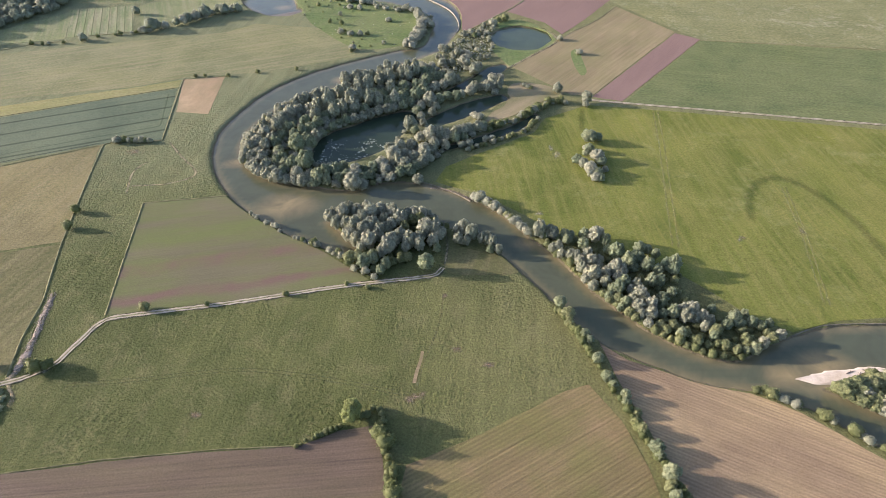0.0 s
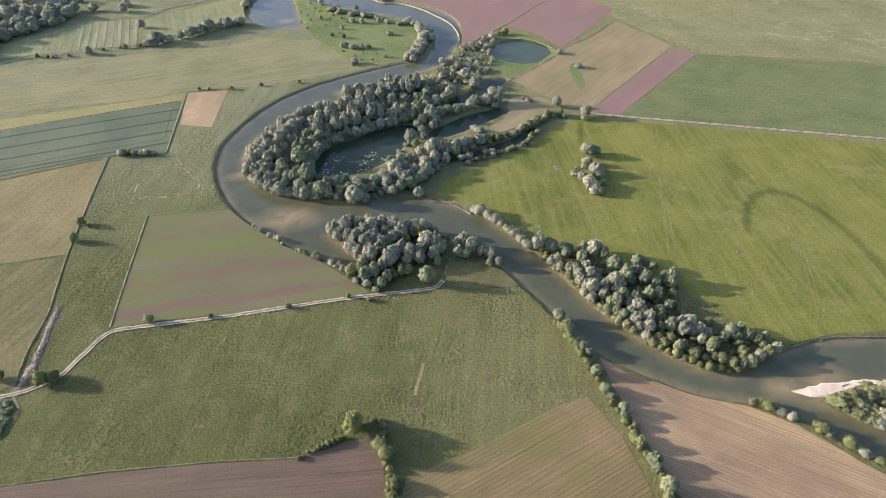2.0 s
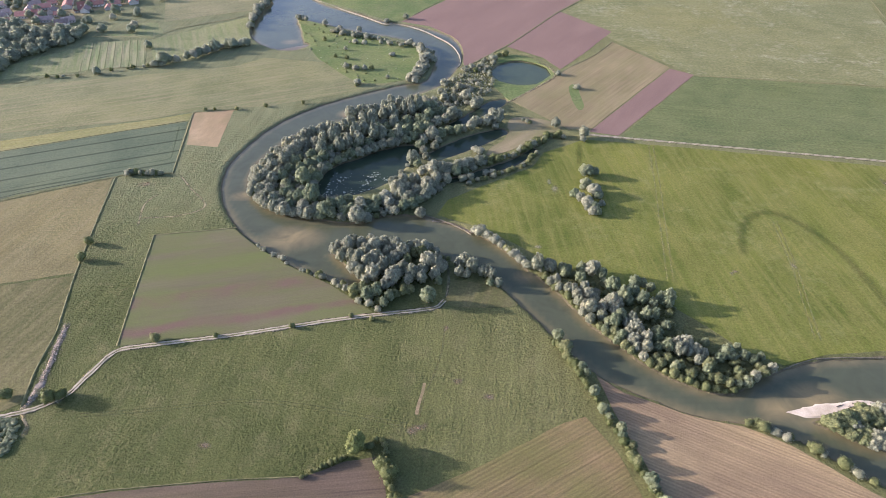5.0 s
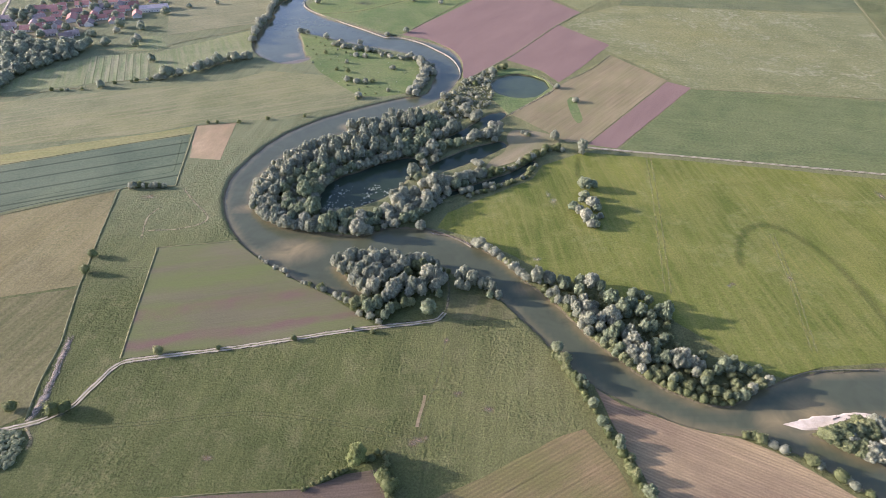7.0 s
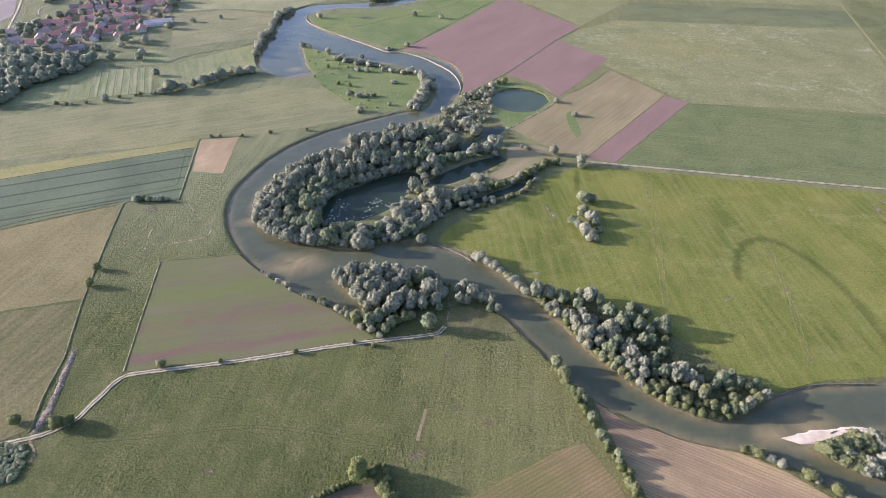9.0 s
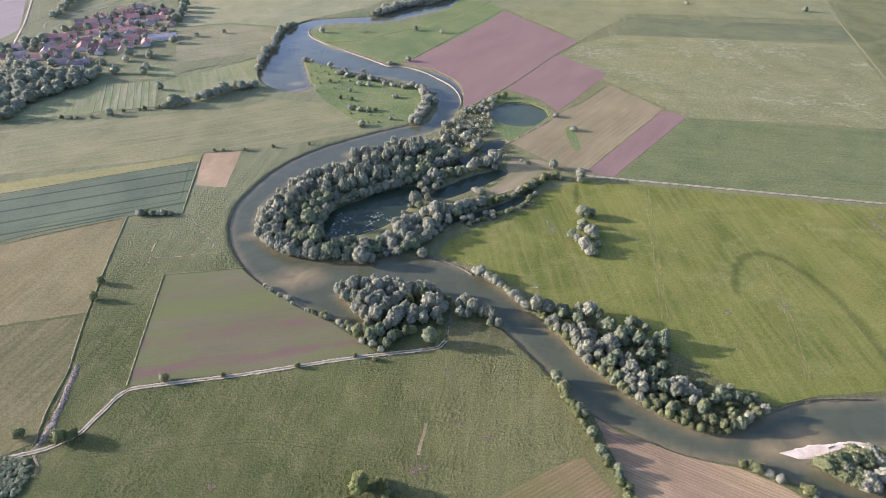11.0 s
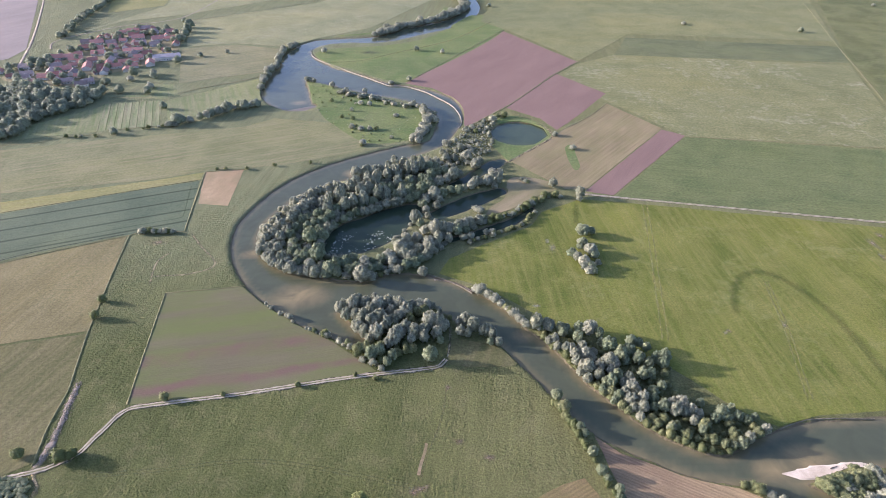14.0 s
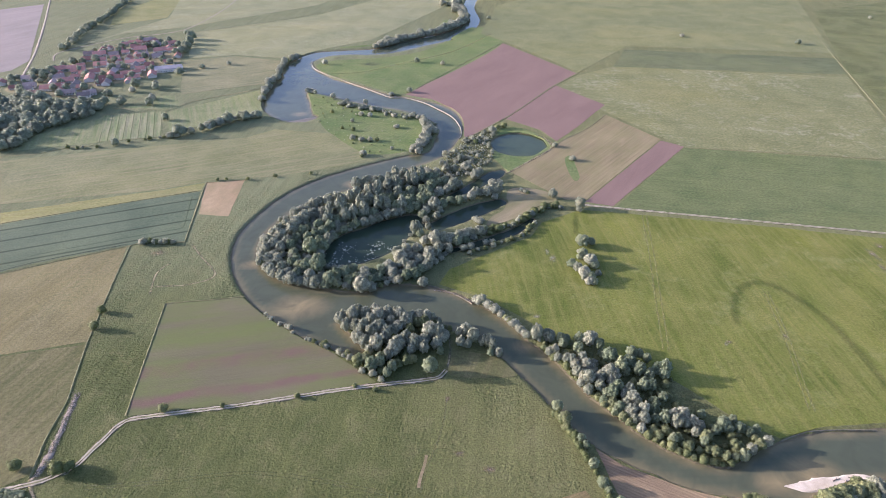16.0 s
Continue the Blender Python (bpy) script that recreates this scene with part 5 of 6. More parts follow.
def crown_mesh(name, seed, height, radius, lobes, sprays, size, material, base=0.15, top=0.8, core=4, billow=0.27, loose=0.0):
    """A crown of rounded billows that grow out of one mass, with sprays of leaves standing out of them."""
    rng = np.random.default_rng(seed)
    middle, reach = height * (base + 1) / 2, height * (1 - base) / 2
    centres, radii = [], []
    for k in range(lobes):
        up = -0.8 + 1.75 * (k + 0.5) / lobes
        turn = k * 2.39996 + rng.uniform(-0.6, 0.6)
        ring = math.sqrt(max(0.03, 1 - up * up))
        far = rng.uniform(0.58, 0.84)
        centres.append((math.cos(turn) * ring * far, math.sin(turn) * ring * far, up * far))
        radii.append(billow * rng.uniform(0.72, 1.2))
    centres, radii = np.array(centres), np.array(radii)

    def skin(d):
        """How far the crown reaches in each direction, and the way its surface faces there."""
        along = d @ centres.T
        under = along ** 2 - (centres ** 2).sum(1) + radii ** 2
        reached = np.where((under > 0) & (along > 0), along + np.sqrt(np.maximum(under, 0)), 0.0)
        owner = reached.argmax(1)
        r = np.maximum(reached.max(1), 0.72)
        face = np.where((reached.max(1) > 0.72)[:, None], (d * r[:, None] - centres[owner]) / radii[owner][:, None], d)
        return r, face

    def body(p):
        """From the unit crown to its true size, narrower towards the top."""
        taper = 1 - (1 - top) * np.clip(p[:, 2:], 0, 1)
        return np.column_stack([p[:, :2] * radius * taper, p[:, 2] * reach + middle])

    v, f = BALLS[core]
    r, _ = skin(v)
    r = r * (1 + 0.05 * rng.standard_normal(len(v)))
    verts, faces = list(body(v * 0.975 * r[:, None])), list(f)
    d = rng.standard_normal((sprays, 3)) + np.array((0, 0, 0.45))
    d /= np.linalg.norm(d, axis=1)[:, None]
    r, face = skin(d)
    at = body(d * (r * rng.uniform(0.94 - loose, 1.09 + 1.3 * loose, len(r)))[:, None])
    for p, n in zip(at, face):
        if p[2] < height * 0.04:
            continue
        n2 = n + 0.6 * rng.standard_normal(3)
        t = np.cross(n2, rng.standard_normal(3))
        t /= max(1e-6, np.linalg.norm(t))
        b = np.cross(n2, t)
        b /= max(1e-6, np.linalg.norm(b))
        s = size * rng.uniform(0.6, 1.35)
        start = len(verts)
        verts += [p - t * s, p - b * s * 0.55, p + t * s, p + b * s * 0.55]
        faces.append((start, start + 1, start + 2, start + 3))
    return mesh_of(name, verts, faces, material, True)


def trunk_mesh(name, seed, height, girth, limbs, lean=0.05):
    """A tapered trunk with limbs that rise into the crown."""
    rng = np.random.default_rng(seed)
    verts, faces = [], []

    def tube(points, radii, n=6):
        start = len(verts)
        for p, r in zip(points, radii):
            for j in range(n):
                a = 2 * math.pi * j / n
                verts.append((p[0] + r * math.cos(a), p[1] + r * math.sin(a), p[2]))
        for k in range(len(points) - 1):
            faces.extend((start + k * n + j, start + k * n + (j + 1) % n, start + (k + 1) * n + (j + 1) % n, start + (k + 1) * n + j) for j in range(n))

    sway = rng.uniform(-lean, lean, 2) * height
    spine = [np.array((sway[0] * u * u, sway[1] * u * u, height * 0.85 * u - 0.4)) for u in (0, 0.08, 0.3, 0.6, 1)]
    tube(spine, [girth * 1.5, girth, girth * 0.85, girth * 0.55, girth * 0.15])
    for k in range(limbs):
        u = rng.uniform(0.2, 0.6)
        a = k * 2.4 + rng.uniform(-0.4, 0.4)
        root = np.array((sway[0] * u * u, sway[1] * u * u, height * 0.85 * u - 0.4))
        reach = height * rng.uniform(0.16, 0.26)
        way = np.array((math.cos(a), math.sin(a), rng.uniform(0.6, 1.1)))
        tube([root, root + way * reach * 0.5, root + way * reach], [girth * 0.42, girth * 0.3, girth * 0.08], 5)
    return mesh_of(name, verts, faces, M["bark"], True)


def make_tree(name, seed, height, radius, lobes, sprays, size, leaf, label, category="tree", parts=("trunk", "crown"), **more):
    ob = new(name)
    ob.empty_display_size = 1.0
    tagged(ob, label, category)
    part(parts[0], trunk_mesh(parts[0], seed, height, 0.028 * height if category == "tree" else 0.02 * height, 5), ob)
    part(parts[1], crown_mesh(parts[1], seed + 50, height, radius, lobes, sprays, size, M[leaf], **more), ob)
    return ob


KINDS = {
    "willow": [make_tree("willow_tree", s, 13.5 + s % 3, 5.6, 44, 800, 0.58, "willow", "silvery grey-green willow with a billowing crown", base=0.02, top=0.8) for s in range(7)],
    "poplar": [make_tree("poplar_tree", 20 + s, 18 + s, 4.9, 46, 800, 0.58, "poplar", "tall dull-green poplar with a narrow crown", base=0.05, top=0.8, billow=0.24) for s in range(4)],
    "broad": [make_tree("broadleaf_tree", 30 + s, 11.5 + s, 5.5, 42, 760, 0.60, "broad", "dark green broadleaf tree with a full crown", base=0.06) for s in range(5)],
    "light": [make_tree("young_tree", 70 + s, 10 + s, 5.2, 42, 760, 0.56, "young", "fresh green young tree with a rounded crown", base=0.03) for s in range(4)],
    "shrub": [make_tree("shrub", 40 + s, 5.0 + 0.5 * s, 3.0, 16, 320, 0.40, "shrub", "rounded green shrub with dense foliage", "shrub", ("stem", "foliage"), base=0.0, core=2, billow=0.42, loose=0.1) for s in range(4)],
    "grey_shrub": [make_tree("willow_shrub", 90 + s, 5.0 + 0.5 * s, 3.0, 16, 320, 0.40, "willow", "grey-green willow shrub on the bank", "shrub", ("stem", "foliage"), base=0.0, core=2, billow=0.42, loose=0.1) for s in range(3)],
    "scrub": [make_tree("scrub_bush", 110 + s, 3.4 + 0.5 * s, 2.7, 12, 260, 0.38, "willow", "low grey-green scrub bush with loose twigs", "shrub", ("stem", "foliage"), base=0.0, core=2, billow=0.45, loose=0.2) for s in range(3)],
    "hedge": [make_tree("hedge_shrub", 130 + s, 6.0 + 0.6 * s, 3.2, 16, 340, 0.42, "hedge", "dense dark green hedge shrub between the fields", "shrub", ("stem", "foliage"), base=0.0, core=2, billow=0.42, loose=0.1) for s in range(3)],
    "bramble": [make_tree("bramble_bush", 140 + s, 2.2, 2.4, 10, 220, 0.30, "broad", "low tangled grey-green bramble bush", "shrub", ("stem", "foliage"), base=0.0, core=2, billow=0.45, loose=0.2) for s in range(2)],
    "upright": [make_tree("upright_tree", 120, 11, 4.0, 40, 900, 0.40, "fresh", "upright fresh green tree at the ploughed field", base=0.02, top=0.7)],
    "far": [make_tree("village_tree", 50 + s, 10 + s, 6.0, 26, 520, 0.66, "far_leaves", "distant dark green tree with a full crown", base=0.03, core=3, billow=0.33, loose=0.06) for s in range(3)],
    "far_grey": [make_tree("sallow_tree", 60 + s, 8 + s, 5.6, 26, 520, 0.58, "sallow", "distant grey-green willow on the bank", base=0.02, core=3, billow=0.33, loose=0.06) for s in range(3)],
}
WIDTH = {"willow": 5.6, "poplar": 4.9, "broad": 5.5, "light": 5.2, "shrub": 3.0, "grey_shrub": 3.0, "hedge": 3.2}
USED = set()
DICE = random.Random(7)


def plant(kind, x, y, scale=1.0, group="", label="", z=0.0, vary=0.15, tall=1.0):
    """One tree or shrub: a variant of its kind, turned and sized by chance."""
    proto = DICE.choice(KINDS[kind])
    s = scale * DICE.uniform(1 - vary, 1 + vary)
    m = Matrix.LocRotScale((x, y, z), Euler((0, 0, DICE.uniform(0, 6.28))), (s * DICE.uniform(0.92, 1.08), s * DICE.uniform(0.92, 1.08), s * tall * DICE.uniform(0.9, 1.1)))
    if proto not in USED:
        USED.add(proto)
        proto.matrix_basis = m
        ob = proto
    else:
        ob = copy_thing(proto, Matrix.Identity(4))
        ob.matrix_basis = m
    return tagged(ob, label=label, group=group)


def low(x, y):
    return float(np.interp(shore([(x, y)])[0], (0, 1.6, 3.0), (WATER_LEVEL, -0.35, 0.0))) - 0.1


def wood(outline, spacing, kinds, group, scale=1.0, dry=2.0, seed=1):
    """Trees at least so far apart, all over an outline, but not in the water."""
    rng = random.Random(seed)
    poly = np.array(outline, float)
    a, b = poly.min(0), poly.max(0)
    tries = np.array([(rng.uniform(a[0], b[0]), rng.uniform(a[1], b[1])) for _ in range(int((b - a).prod() / spacing ** 2 * 14))])
    tries = tries[inside(tries, outline)]
    tries = tries[shore(tries) > dry]
    kept = []
    for p in tries:
        if all((p[0] - q[0]) ** 2 + (p[1] - q[1]) ** 2 > spacing ** 2 for q in kept):
            kept.append(p)
    for x, y in kept:
        kind, size = kinds(x, y, rng) if callable(kinds) else (rng.choice(kinds), 1.0)
        plant(kind, x, y, scale * size, group, z=low(x, y))


def row(path, spacing, kinds, group, scale=1.0, spread=0.8, seed=1, gaps=0.0, label=""):
    """Shrubs or trees along a line."""
    rng = random.Random(seed)
    line = spline([(*p, 0) for p in path], spacing)
    for x, y, _ in line:
        if rng.random() >= gaps:
            px, py = x + rng.gauss(0, spread), y + rng.gauss(0, spread)
            px, py = ashore(px, py)
            plant(rng.choice(kinds), px, py, scale * rng.uniform(0.7, 1.25), group, label, low(px, py))


def singles(points, kinds, group="", scale=1.0, label=""):
    for k, (x, y) in enumerate(points):
        plant(kinds[k % len(kinds)], x, y, scale, group, label, low(x, y))


SET_TREES = []


def stand(trees, kinds, group, seed, tall=1.0, least=0.6):
    """Single trees of known place and breadth."""
    rng = random.Random(seed)
    for x, y, r in trees:
        shift = 2.4 if "poplar" in kinds else 0.7
        x, y = ashore(x + rng.gauss(0, shift), y + rng.gauss(0, shift), least)
        kind = rng.choice(kinds)
        plant(kind, x, y, (1.24 if group == RING else 1.13) * r / WIDTH[kind], group, z=low(x, y), vary=0.06, tall=tall)
        SET_TREES.append((x, y, r))


RING, ISLAND, BELT, ISLET = "trees round the oxbow", "trees of the wooded island", "trees of the riverside belt", "trees on the sandy islet"
for trees, kinds, group in (
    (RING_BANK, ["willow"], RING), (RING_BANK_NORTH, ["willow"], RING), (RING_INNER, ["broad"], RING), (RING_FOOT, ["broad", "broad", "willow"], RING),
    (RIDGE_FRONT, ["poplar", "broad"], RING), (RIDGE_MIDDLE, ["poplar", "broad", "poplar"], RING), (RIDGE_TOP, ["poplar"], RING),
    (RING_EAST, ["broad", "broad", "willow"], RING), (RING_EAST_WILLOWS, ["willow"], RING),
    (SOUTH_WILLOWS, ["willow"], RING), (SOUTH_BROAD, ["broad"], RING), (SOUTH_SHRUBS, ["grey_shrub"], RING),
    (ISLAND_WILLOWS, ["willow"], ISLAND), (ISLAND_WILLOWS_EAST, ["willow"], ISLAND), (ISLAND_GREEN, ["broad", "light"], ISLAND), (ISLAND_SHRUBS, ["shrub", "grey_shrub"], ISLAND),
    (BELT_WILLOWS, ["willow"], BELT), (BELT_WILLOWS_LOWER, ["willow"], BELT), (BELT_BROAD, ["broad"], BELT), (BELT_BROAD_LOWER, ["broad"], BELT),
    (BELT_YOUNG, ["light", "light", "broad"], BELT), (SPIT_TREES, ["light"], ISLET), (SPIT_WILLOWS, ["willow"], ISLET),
    (BUSHES_MEADOW, ["willow", "broad"], "bushes in the meadow"), (HEDGE_TREES, ["broad", "broad", "light"], "hedge between the fields"), (PLOUGH_TREES, ["hedge"], "hedge at the ploughed field"),
    (NORTH_TREES, ["willow"], "scrub beside the pond"), (NORTH_SHRUBS, ["grey_shrub", "shrub"], "scrub beside the pond"),
    (SOUTH_BANK_BUSHES, ["shrub", "shrub", "grey_shrub"], "bushes on the south bank"),
):
    stand(trees, kinds, group, len(trees) + int(trees[0][0]), 1.1 if group in (BELT, ISLAND) or trees in (HEDGE_TREES, PLOUGH_TREES) else 0.72 if trees is BUSHES_MEADOW else 0.86)
wood(SCRUB_HOLLOW, 2.1, ["bramble"], "scrub in the hollow by the track", 0.75, 1.0, 9)
wood(SCRUB_NORTH, 3.4, lambda x, y, rng: ("scrub", rng.choice((0.35, 0.4, 0.5, 0.6, 0.75, 1.5))), "scrub beside the pond", 0.7, 2.0, 4)


def fringe(line, outlines, spacing, seed):
    """Low willow scrub along the water's edge at the foot of the woods."""
    rng = random.Random(seed)
    tangent = np.gradient(line[:, :2], axis=0)
    last = {1: None, -1: None}
    for k in range(len(line)):
        t = tangent[k] / max(1e-6, np.hypot(*tangent[k]))
        for hand in (1, -1):
            p = line[k, :2] + np.array((-t[1], t[0])) * hand * (line[k, 2] / 2 + rng.uniform(1.0, 2.6))
            if last[hand] is not None and np.hypot(*(p - last[hand])) < spacing:
                continue
            near = p + np.array((-t[1], t[0])) * hand * 5
            if any(inside(near[None, :], o)[0] for o in outlines) and shore([p])[0] > 0.4:
                plant(rng.choice(("grey_shrub", "grey_shrub", "shrub") if p[0] < 60 else ("shrub",)), p[0], p[1], rng.uniform(0.55, 0.95), "scrub along the water", z=low(*p))
                last[hand] = p


fringe(CHANNELS["river"][0], (WOOD_RING, WOOD_ISLAND, WOOD_BELT, WOOD_SOUTH), 3.8, 31)
fringe(CHANNELS["oxbow"][0], (WOOD_RING, WOOD_SOUTH), 5.0, 32)

def woodland(name, outline, spacing, kind, label, seed, small=0.85, large=1.6, dry=-50.0):
    """A far wood, or the low growth between larger trees, as one body of crowns."""
    rng = np.random.default_rng(seed)
    poly = np.array(outline, float)
    a, b = poly.min(0), poly.max(0)
    tries = rng.uniform(a, b, (int((b - a).prod() / spacing ** 2 * 12), 2))
    tries = tries[inside(tries, outline)]
    tries = tries[shore(tries) > dry]
    there = np.array(SET_TREES)
    gap = np.hypot(tries[:, None, 0] - there[None, :, 0], tries[:, None, 1] - there[None, :, 1]) - 0.8 * there[None, :, 2]
    tries = tries[gap.min(1) > 1.2]
    kept, verts, faces, start = [], [], [], 0
    for p in tries:
        if all((p[0] - q[0]) ** 2 + (p[1] - q[1]) ** 2 > spacing ** 2 for q in kept):
            kept.append(p)
    shapes = []
    for proto in KINDS[kind]:
        me = next(c for c in proto.children if c.name.startswith(("crown", "foliage"))).data
        co = np.empty(len(me.vertices) * 3)
        me.vertices.foreach_get("co", co)
        shapes.append((co.reshape(-1, 3), [tuple(f.vertices) for f in me.polygons], me.materials[0]))
    for x, y in kept:
        v, f, leaf = shapes[rng.integers(len(shapes))]
        s, turn = rng.uniform(small, large), rng.uniform(0, 6.28)
        c, d = math.cos(turn), math.sin(turn)
        verts.append(np.column_stack([v[:, 0] * c - v[:, 1] * d, v[:, 0] * d + v[:, 1] * c, v[:, 2]]) * s + (x, y, -0.2))
        faces += [tuple(start + i for i in q) for q in f]
        start += len(v)
    if verts:
        tagged(new(name, mesh_of(name, np.concatenate(verts), faces, leaf, True)), label, "woodland", kind="stuff")


woodland("woodland", WOOD_VILLAGE, 10.5, "far", "dense dark green wood at the village edge", 8)
woodland("undergrowth", WOOD_RING, 6.0, "scrub", "shaded low scrub under the oxbow trees", 1, 0.8, 1.7, 1.5)
woodland("undergrowth", WOOD_SOUTH, 6.0, "scrub", "shaded low scrub under the willows by the ditch", 3, 0.8, 1.5, 1.5)
woodland("undergrowth", WOOD_ISLAND, 5.6, "shrub", "shaded low scrub under the island trees", 5, 0.6, 1.2, 1.5)
woodland("undergrowth", WOOD_BELT, 5.6, "shrub", "shaded low scrub under the riverside trees", 6, 0.5, 1.0, 1.5)
woodland("undergrowth", WOOD_SPIT, 4.0, "shrub", "low scrub under the islet trees", 7, 0.5, 0.9, 1.0)
row(HEDGE_SOUTH_EAST, 3.4, ["hedge", "hedge", "hedge", "shrub"], "hedge between the fields", 0.75, 0.5, 11)
row(HEDGE_NORTH_BANK, 2.6, ["grey_shrub", "grey_shrub", "shrub"], "bushes along the north bank", 1.12, 0.8, 12)
row(HEDGE_PLOUGH, 2.2, ["shrub"], "hedge at the ploughed field", 0.42, 0.4, 13)
row(HEDGE_PLOUGH_EAST, 3.0, ["shrub"], "hedge at the ploughed field", 0.7, 0.8, 14)
row(HEDGE_CROP, 3.0, ["grey_shrub", "hedge"], "hedge at the wheat", 0.82, 0.6, 15)
row(HEDGE_WEST_BANK, 4.0, ["scrub", "grey_shrub", "scrub"], "bushes on the west bank", 0.7, 0.9, 16, 0.15)
row(HEDGE_SOUTH_OXBOW, 4.0, ["grey_shrub", "shrub"], "bushes along the ditch", 0.75, 1.0, 18)
row(HEDGE_EAST_OXBOW, 2.6, ["shrub", "grey_shrub", "hedge"], "bushes along the ditch", 0.95, 2.0, 19)
row(HEDGE_FAR_WEST, 4.4, ["far_grey", "far"], "hedge in the west meadow", 1.02, 2.2, 20, 0.1)
row(HEDGE_FAR_LANE, 7.5, ["far"], "hedge along the north lane", 0.95, 3.0, 21)
row(HEDGE_UPPER_RIVER, 6.0, ["far_grey"], "willows on the upper river", 1.2, 5.0, 22)
row(HEDGE_UPPER_RIVER, 6.5, ["far_grey"], "willows on the upper river", 1.1, 9.0, 23)
row(HEDGE_PENINSULA, 4.6, ["far_grey", "far_grey", "grey_shrub"], "willows round the wet meadow", 0.75, 4.0, 24, 0.1)
row(HEDGE_PENINSULA[3:], 4.0, ["far_grey"], "willows round the wet meadow", 0.85, 3.0, 28, 0.1)
wood(FIELD_PENINSULA, 12, lambda x, y, rng: (rng.choice(("grey_shrub", "shrub")), rng.choice((0.5, 0.6, 0.8, 1.0, 1.9)) if math.sin(x / 31) + math.sin(y / 23) > -0.2 else 0.4), "bushes in the wet meadow", 0.42, 4.0, 29)
row(HEDGE_INLET, 4.0, ["far_grey", "far_grey", "shrub"], "bushes at the backwater", 0.9, 2.5, 25, 0.1)
singles(BUSHES_WEST[:3], ["shrub"], "", 1.05)
singles(BUSHES_WEST[3:], ["shrub"], "", 0.6)
singles(BUSHES_WEST_FAR, ["shrub"], "", 0.75)
singles(BUSHES_JUNCTION, ["hedge"], "bushes at the track junction", 1.2)
singles(BUSHES_WEST_LOW, ["shrub"], "", 1.05)
singles(TREE_PLOUGH, ["upright"], "", 1.3)
singles(TREE_TRACK, ["broad"], "", 0.85, "small round tree beside the track bend")
singles(TREES_EAST_LANE, ["willow", "grey_shrub", "shrub", "shrub"], "", 0.7)
singles(TREES_PENINSULA, ["far_grey"], "bushes in the wet meadow", 0.72)
singles(TREES_UPPER, ["far_grey", "far"], "", 0.8)
singles(VILLAGE_TALL, ["far"], "trees of the village", 1.5)
row(VILLAGE_HEDGE, 7.0, ["far"], "trees of the village", 0.7, 2.0, 42)
singles(GREEN_TREES, ["far", "far_grey"], "trees of the village", 0.9)
row(WEST_BUSHES, 6.5, ["shrub", "scrub", "hedge"], "bushes along the meadow bank", 0.75, 1.5, 43, 0.3)
singles(TREES_VILLAGE, ["far"], "trees of the village", 1.0)
wood(VILLAGE, 19, lambda x, y, rng: ("far", rng.choice((0.45, 0.6, 0.9))), "trees of the village", 1.0, 5, 41)
for protos in KINDS.values():
    for proto in protos:
        if proto not in USED:
            for child in list(proto.children):
                bpy.data.objects.remove(child)
            bpy.data.objects.remove(proto)


# ---- the village ----
def make_house(name, length, depth, eaves, ridge, roof, label):
    ob = new(name)
    tagged(ob, label, "house", "houses of the village")
    x, y = length / 2, depth / 2
    v = [(sx * x, sy * y, z) for z in (-0.3, eaves) for sx, sy in ((-1, -1), (1, -1), (1, 1), (-1, 1))] + [(-x, 0, ridge - 0.15), (x, 0, ridge - 0.15)]
    part("wall", mesh_of("wall", v, [(0, 1, 5, 4), (2, 3, 7, 6), (3, 0, 4, 8, 7), (1, 2, 6, 9, 5)], M["wall"]), ob)
    o = 0.5
    fall = (ridge - eaves) / y
    r = []
    for up in (0.0, 0.3):
        r += [(-x - o, -y - o, eaves - o * fall + up), (x + o, -y - o, eaves - o * fall + up), (x + o, 0, ridge + up), (-x - o, 0, ridge + up), (x + o, y + o, eaves - o * fall + up), (-x - o, y + o, eaves - o * fall + up)]
    f = [(6, 7, 8, 9), (9, 8, 10, 11), (1, 0, 3, 2), (2, 3, 5, 4), (0, 1, 7, 6), (4, 5, 11, 10), (1, 2, 8, 7), (2, 4, 10, 8), (3, 0, 6, 9), (5, 3, 9, 11)]
    top = part("roof", mesh_of("roof", r, f, M[roof]), ob)
    c = [(sx * 0.45 + x * 0.5, sy * 0.45, z) for z in (ridge - 0.6, ridge + 1.3) for sx, sy in ((-1, -1), (1, -1), (1, 1), (-1, 1))]
    part("chimney", mesh_of("chimney", c, [(0, 1, 5, 4), (1, 2, 6, 5), (2, 3, 7, 6), (3, 0, 4, 7), (4, 5, 6, 7)], M["wall"]), top)
    for k in range(int(length / 4)):
        wx = -x + 2.2 + 4 * k
        w = [(wx + a * 0.55, -y + b, z) for b in (-0.03, 0.2) for a, z in ((-1, 1.0), (1, 1.0), (1, 2.4), (-1, 2.4))]
        part("window", mesh_of("window", w, [(0, 1, 2, 3), (4, 7, 6, 5), (0, 4, 5, 1), (1, 5, 6, 2), (2, 6, 7, 3), (3, 7, 4, 0)], M["glass"]), ob)
    return ob


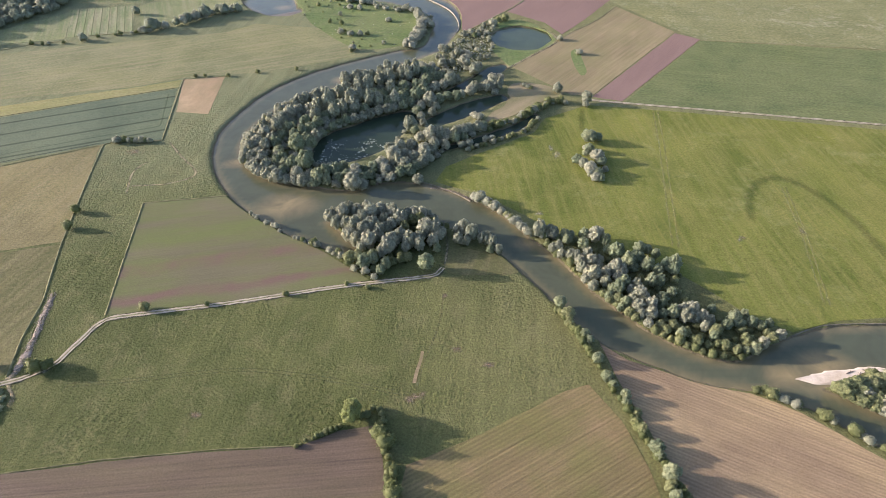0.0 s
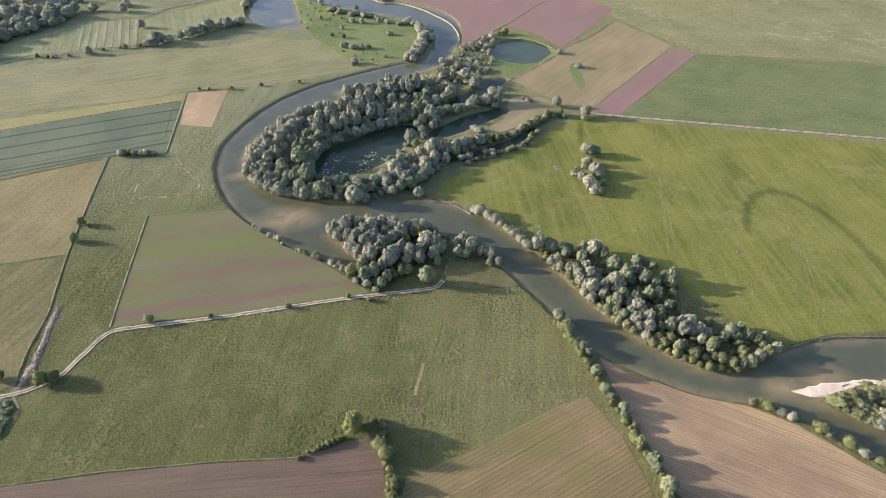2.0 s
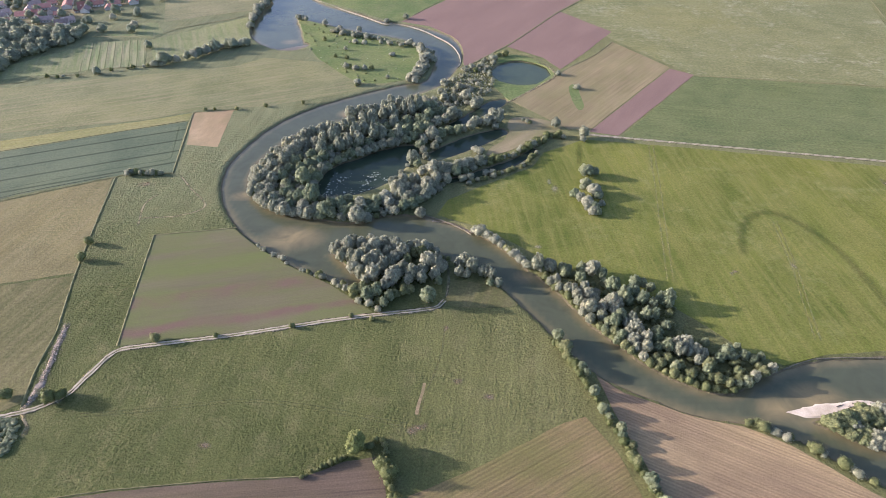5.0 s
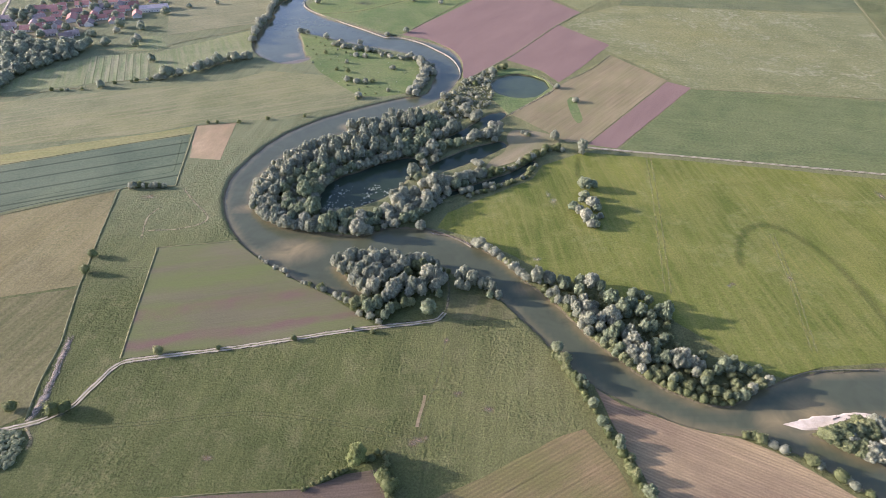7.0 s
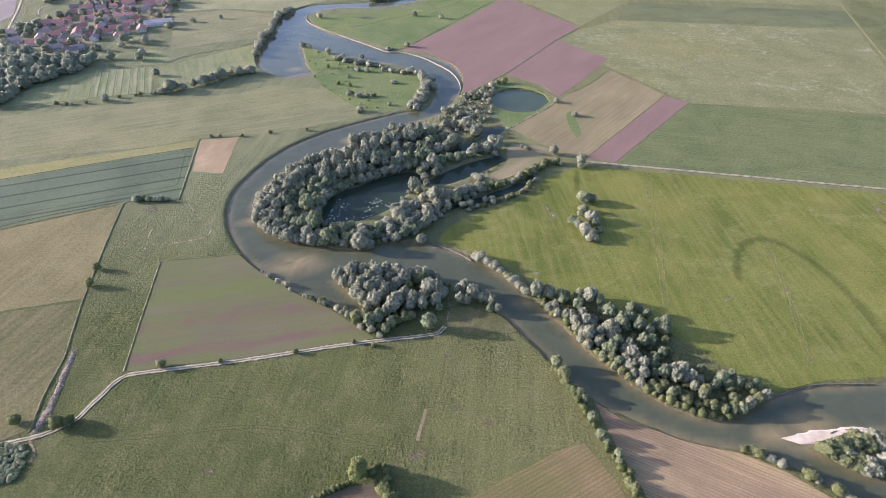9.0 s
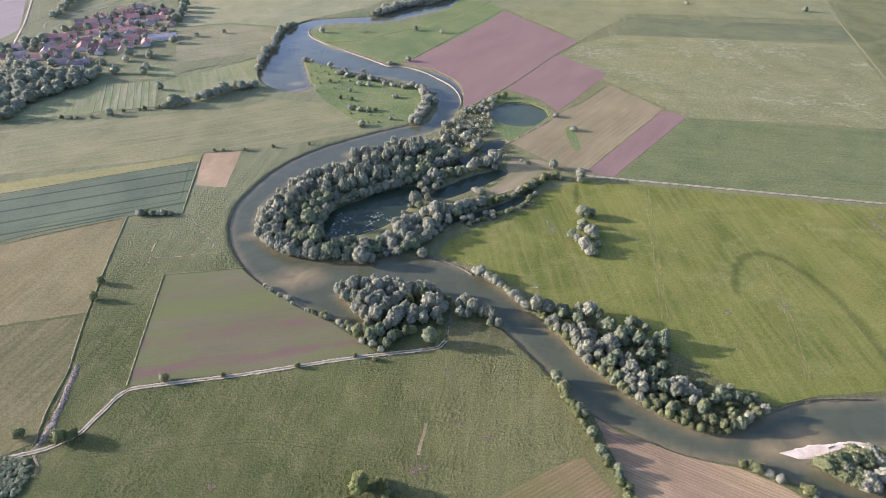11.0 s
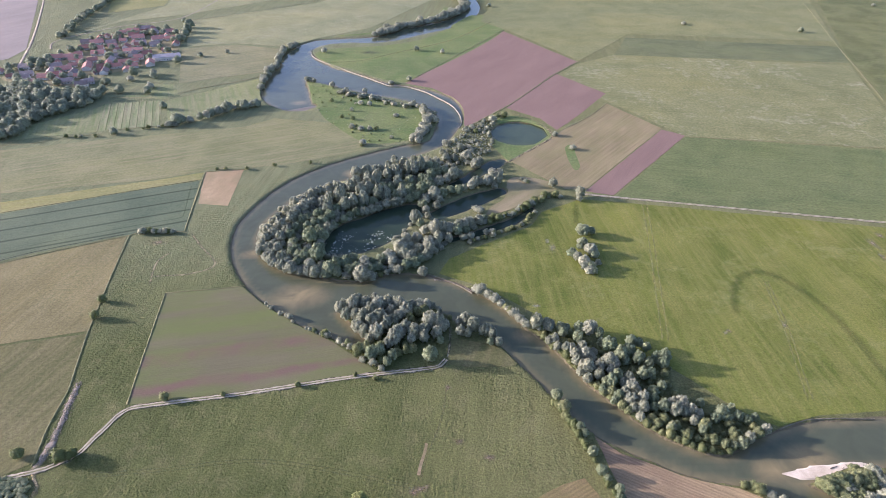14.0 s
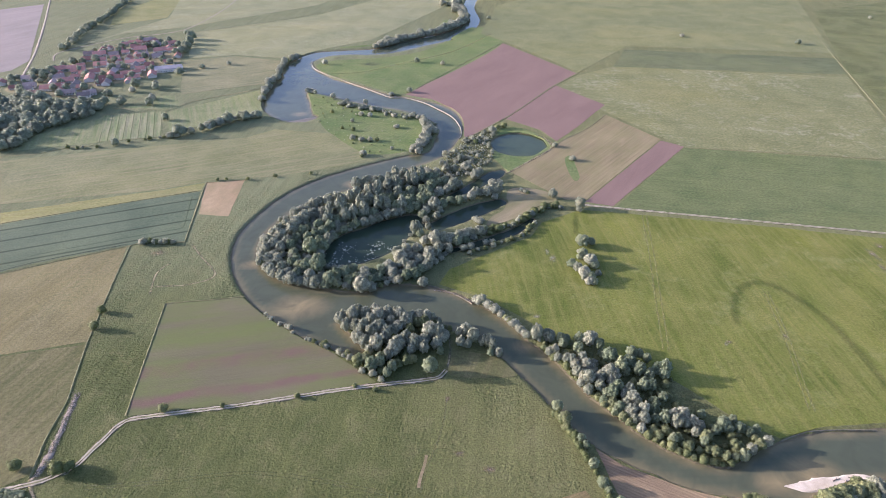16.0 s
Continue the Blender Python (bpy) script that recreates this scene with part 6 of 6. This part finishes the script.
DICE.seed(3)
for (x, y), turn in (((-540, 965), 20), ((-520, 905), 24), ((-575, 880), 112), ((-498, 1040), 16)):
    SHED = make_house("barn", 30, 13, 4.6, 7.6, "roof", "long farm barn with a faded red roof")
    SHED.matrix_basis = pose(x, y, 0, 0, 0, turn)
HOMES = [make_house("house", 15, 11, 3.6, 7.6, "roof", "old village house with a red tiled roof"),
         make_house("house", 21, 13, 3.8, 8.4, "roof", "long farmhouse with a weathered red tiled roof"),
         make_house("house", 12, 9, 3.2, 6.4, "roof", "small village house with a red tiled roof"),
         make_house("house", 17, 12, 3.6, 7.6, "roof_brown", "old village house with a grey-brown tiled roof")]
BARN = make_house("barn", 42, 20, 5.5, 8.5, "roof_grey", "long grey-roofed barn at the village edge")
BARN.matrix_basis = pose(*HOUSES[4], 0, 0, 0, 18)
first = list(HOMES)
for k, (x, y) in enumerate(HOUSES):
    if k in (4, 5) or any(math.hypot(x - a, y - b) < 15 for a, b in ((-540, 965), (-520, 905), (-575, 880), (-498, 1040))):
        continue
    m = pose(x, y, 0, 0, 0, DICE.choice((15, 22, 105, 28)) + DICE.uniform(-8, 8))
    if first:
        first.pop().matrix_basis = m
    else:
        copy_thing(DICE.choice(HOMES), m)
built = [tuple(p) for p in HOUSES] + [HOUSES[4], (-540, 965), (-520, 905), (-575, 880), (-498, 1040)]
while len(built) < 84:
    x, y = DICE.uniform(-760, -440), DICE.uniform(760, 1120)
    if inside(np.array([(x, y)]), VILLAGE)[0] and all((x - a) ** 2 + (y - b) ** 2 > 17 ** 2 for a, b in built[6:]) and math.hypot(x - HOUSES[4][0], y - HOUSES[4][1]) > 30:
        built.append((x, y))
        copy_thing(DICE.choice(HOMES), pose(x, y, 0, 0, 0, DICE.choice((15, 22, 105, 28)) + DICE.uniform(-8, 8)))
    DICE.random()


# ---- small things ----
def make_patch(name, x, y, rx, ry, material, label, category, lift, seed):
    rng = random.Random(seed)
    n = 22
    ring = [(x + rx * math.cos(6.2832 * j / n) * rng.uniform(0.6, 1.15), y + ry * math.sin(6.2832 * j / n) * rng.uniform(0.6, 1.15), lift) for j in range(n)]
    verts = ring + [(x, y, lift + 0.02)]
    ob = new(name, mesh_of(name, verts, [(j, (j + 1) % n, n) for j in range(n)], material, True))
    ob.data.attributes.new("edge", "FLOAT", "POINT").data.foreach_set("value", [0.0] * n + [1.0])
    tagged(ob, label, category, kind="structure")


for k, (x, y) in enumerate([(387, 401), (383, 381), (401, 414), (210, 289), (255, 296)]):
    make_patch("bare_patch", x, y, (5, 4, 6, 3, 2)[k], (12, 9, 7, 3, 6)[k], M["worn"], "pale worn patch in the hay meadow", "bare earth", 0.1 + 0.003 * k, 90 + k)
for k, (x, y) in enumerate([(95, 393), (71, 316), (92, 404), (207, 287)]):
    make_patch("flower_patch", x, y, (4.5, 5, 3, 2.5)[k], (9, 3, 6, 3)[k], M["flowers"], "pale flecks of flowers in the hay meadow", "flowers", 0.12 + 0.003 * k, 120 + k)
make_patch("reed_bed", -133, 964, 24, 12, M["reeds"], "dark reedy hollow in the upper river meadow", "reeds", 0.26, 78)
make_patch("bare_patch", -262, 399, 13, 4.5, M["worn"], "long bare patch below the wheat hedge", "bare earth", 0.09, 77)
for k, (x, y) in enumerate(DIRT_SPOTS):
    make_patch("bare_patch", x, y, (3.0, 5.4, 4.6)[k % 3], (3.4, 3.2, 2.8)[k % 3], M["bare_soil"], "trodden bare patch in the pasture", "bare earth", 0.05 + 0.003 * k, k)


def make_lilies():
    rng = random.Random(4)
    verts, faces = [], []
    for cx, cy in LILIES:
        for _ in range(rng.choice((8, 14, 24))):
            x, y, r = cx + rng.gauss(0, 3.4), cy + rng.gauss(0, 3.0), rng.uniform(0.25, 0.7) * rng.choice((0.6, 0.8, 1, 2.0))
            if shore([(x, y)])[0] > -2:
                continue
            start = len(verts)
            verts += [(x + r * math.cos(a) * rng.uniform(0.7, 1.2), y + r * math.sin(a) * rng.uniform(0.7, 1.2), WATER_LEVEL + 0.1) for a in np.arange(7) * 0.8976]
            faces.append(tuple(range(start, start + 7)))
    tagged(new("lily_pads", mesh_of("lily_pads", verts, faces, M["lily"])), "pale floating lily pads on the dark oxbow", "water plant", kind="stuff")


make_lilies()


def make_log(x, y, length, turn, z):
    """A bleached drift log with a broken branch."""
    ob = new("drift_log")
    tagged(ob, "dark weathered drift log on the sandbank", "log", "drift logs on the sandbank")
    rng = random.Random(x)
    verts, n = [], 7
    for k in range(6):
        r = 0.32 * (1 - 0.1 * k) * rng.uniform(0.85, 1.15)
        verts += [(length * (k / 5 - 0.5), r * math.cos(6.2832 * j / n) + 0.1 * math.sin(k), r * math.sin(6.2832 * j / n) + 0.25) for j in range(n)]
    faces = [(k * n + j, k * n + (j + 1) % n, (k + 1) * n + (j + 1) % n, (k + 1) * n + j) for k in range(5) for j in range(n)] + [tuple(range(n - 1, -1, -1)), tuple(range(5 * n, 6 * n))]
    part("stem", mesh_of("stem", verts, faces, M["bark"], True), ob)
    b = [(0.4 + 0.15 * math.cos(6.2832 * j / 5) * (1 - k * 0.6) + 0.7 * k, 0.1 + 1.3 * k + 0.12 * math.sin(6.2832 * j / 5), 0.35 + 0.5 * k) for k in (0, 1) for j in range(5)]
    part("branch", mesh_of("branch", b, [(j, (j + 1) % 5, 5 + (j + 1) % 5, 5 + j) for j in range(5)] + [(5, 6, 7, 8, 9)], M["bark"]), ob)
    ob.matrix_basis = pose(x, y, z, 0, 0, turn)


for x, y, length, turn in ((226, 178, 5.0, 20), (231, 176, 4.0, 75), (236, 179, 4.5, -15), (229, 173, 3.5, 50)):
    make_log(x, y, length, turn, WATER_LEVEL + 0.42)


def scatter_stones(name, path, half, count, low_size, high_size, z, material, label):
    rng = random.Random(name)
    line = straighten([(*p, 0) for p in path], 1.0)
    v, f = BALLS[1]
    verts, faces = [], []
    for _ in range(count):
        c = line[rng.randrange(len(line))]
        s = rng.uniform(low_size, high_size)
        start = len(verts)
        at = np.array((c[0] + rng.gauss(0, half), c[1] + rng.gauss(0, half * 0.6), z))
        verts += [at + p * np.array((s * rng.uniform(0.7, 1.2), s * rng.uniform(0.7, 1.2), s * 0.6)) for p in v]
        faces += [tuple(start + i for i in q) for q in f]
    tagged(new(name, mesh_of(name, verts, faces, material)), label, "stones", kind="stuff")


scatter_stones("rubble", TRACK_SPUR[1:], 1.7, 240, 0.12, 0.42, 0.2, M["rubble"], "loose stones and broken brick along the spur")
scatter_stones("bank_stones", [(22, 334), (5, 345), (-10, 349)], 0.6, 110, 0.15, 0.4, -0.6, M["rubble"], "pale stones along the river bank")
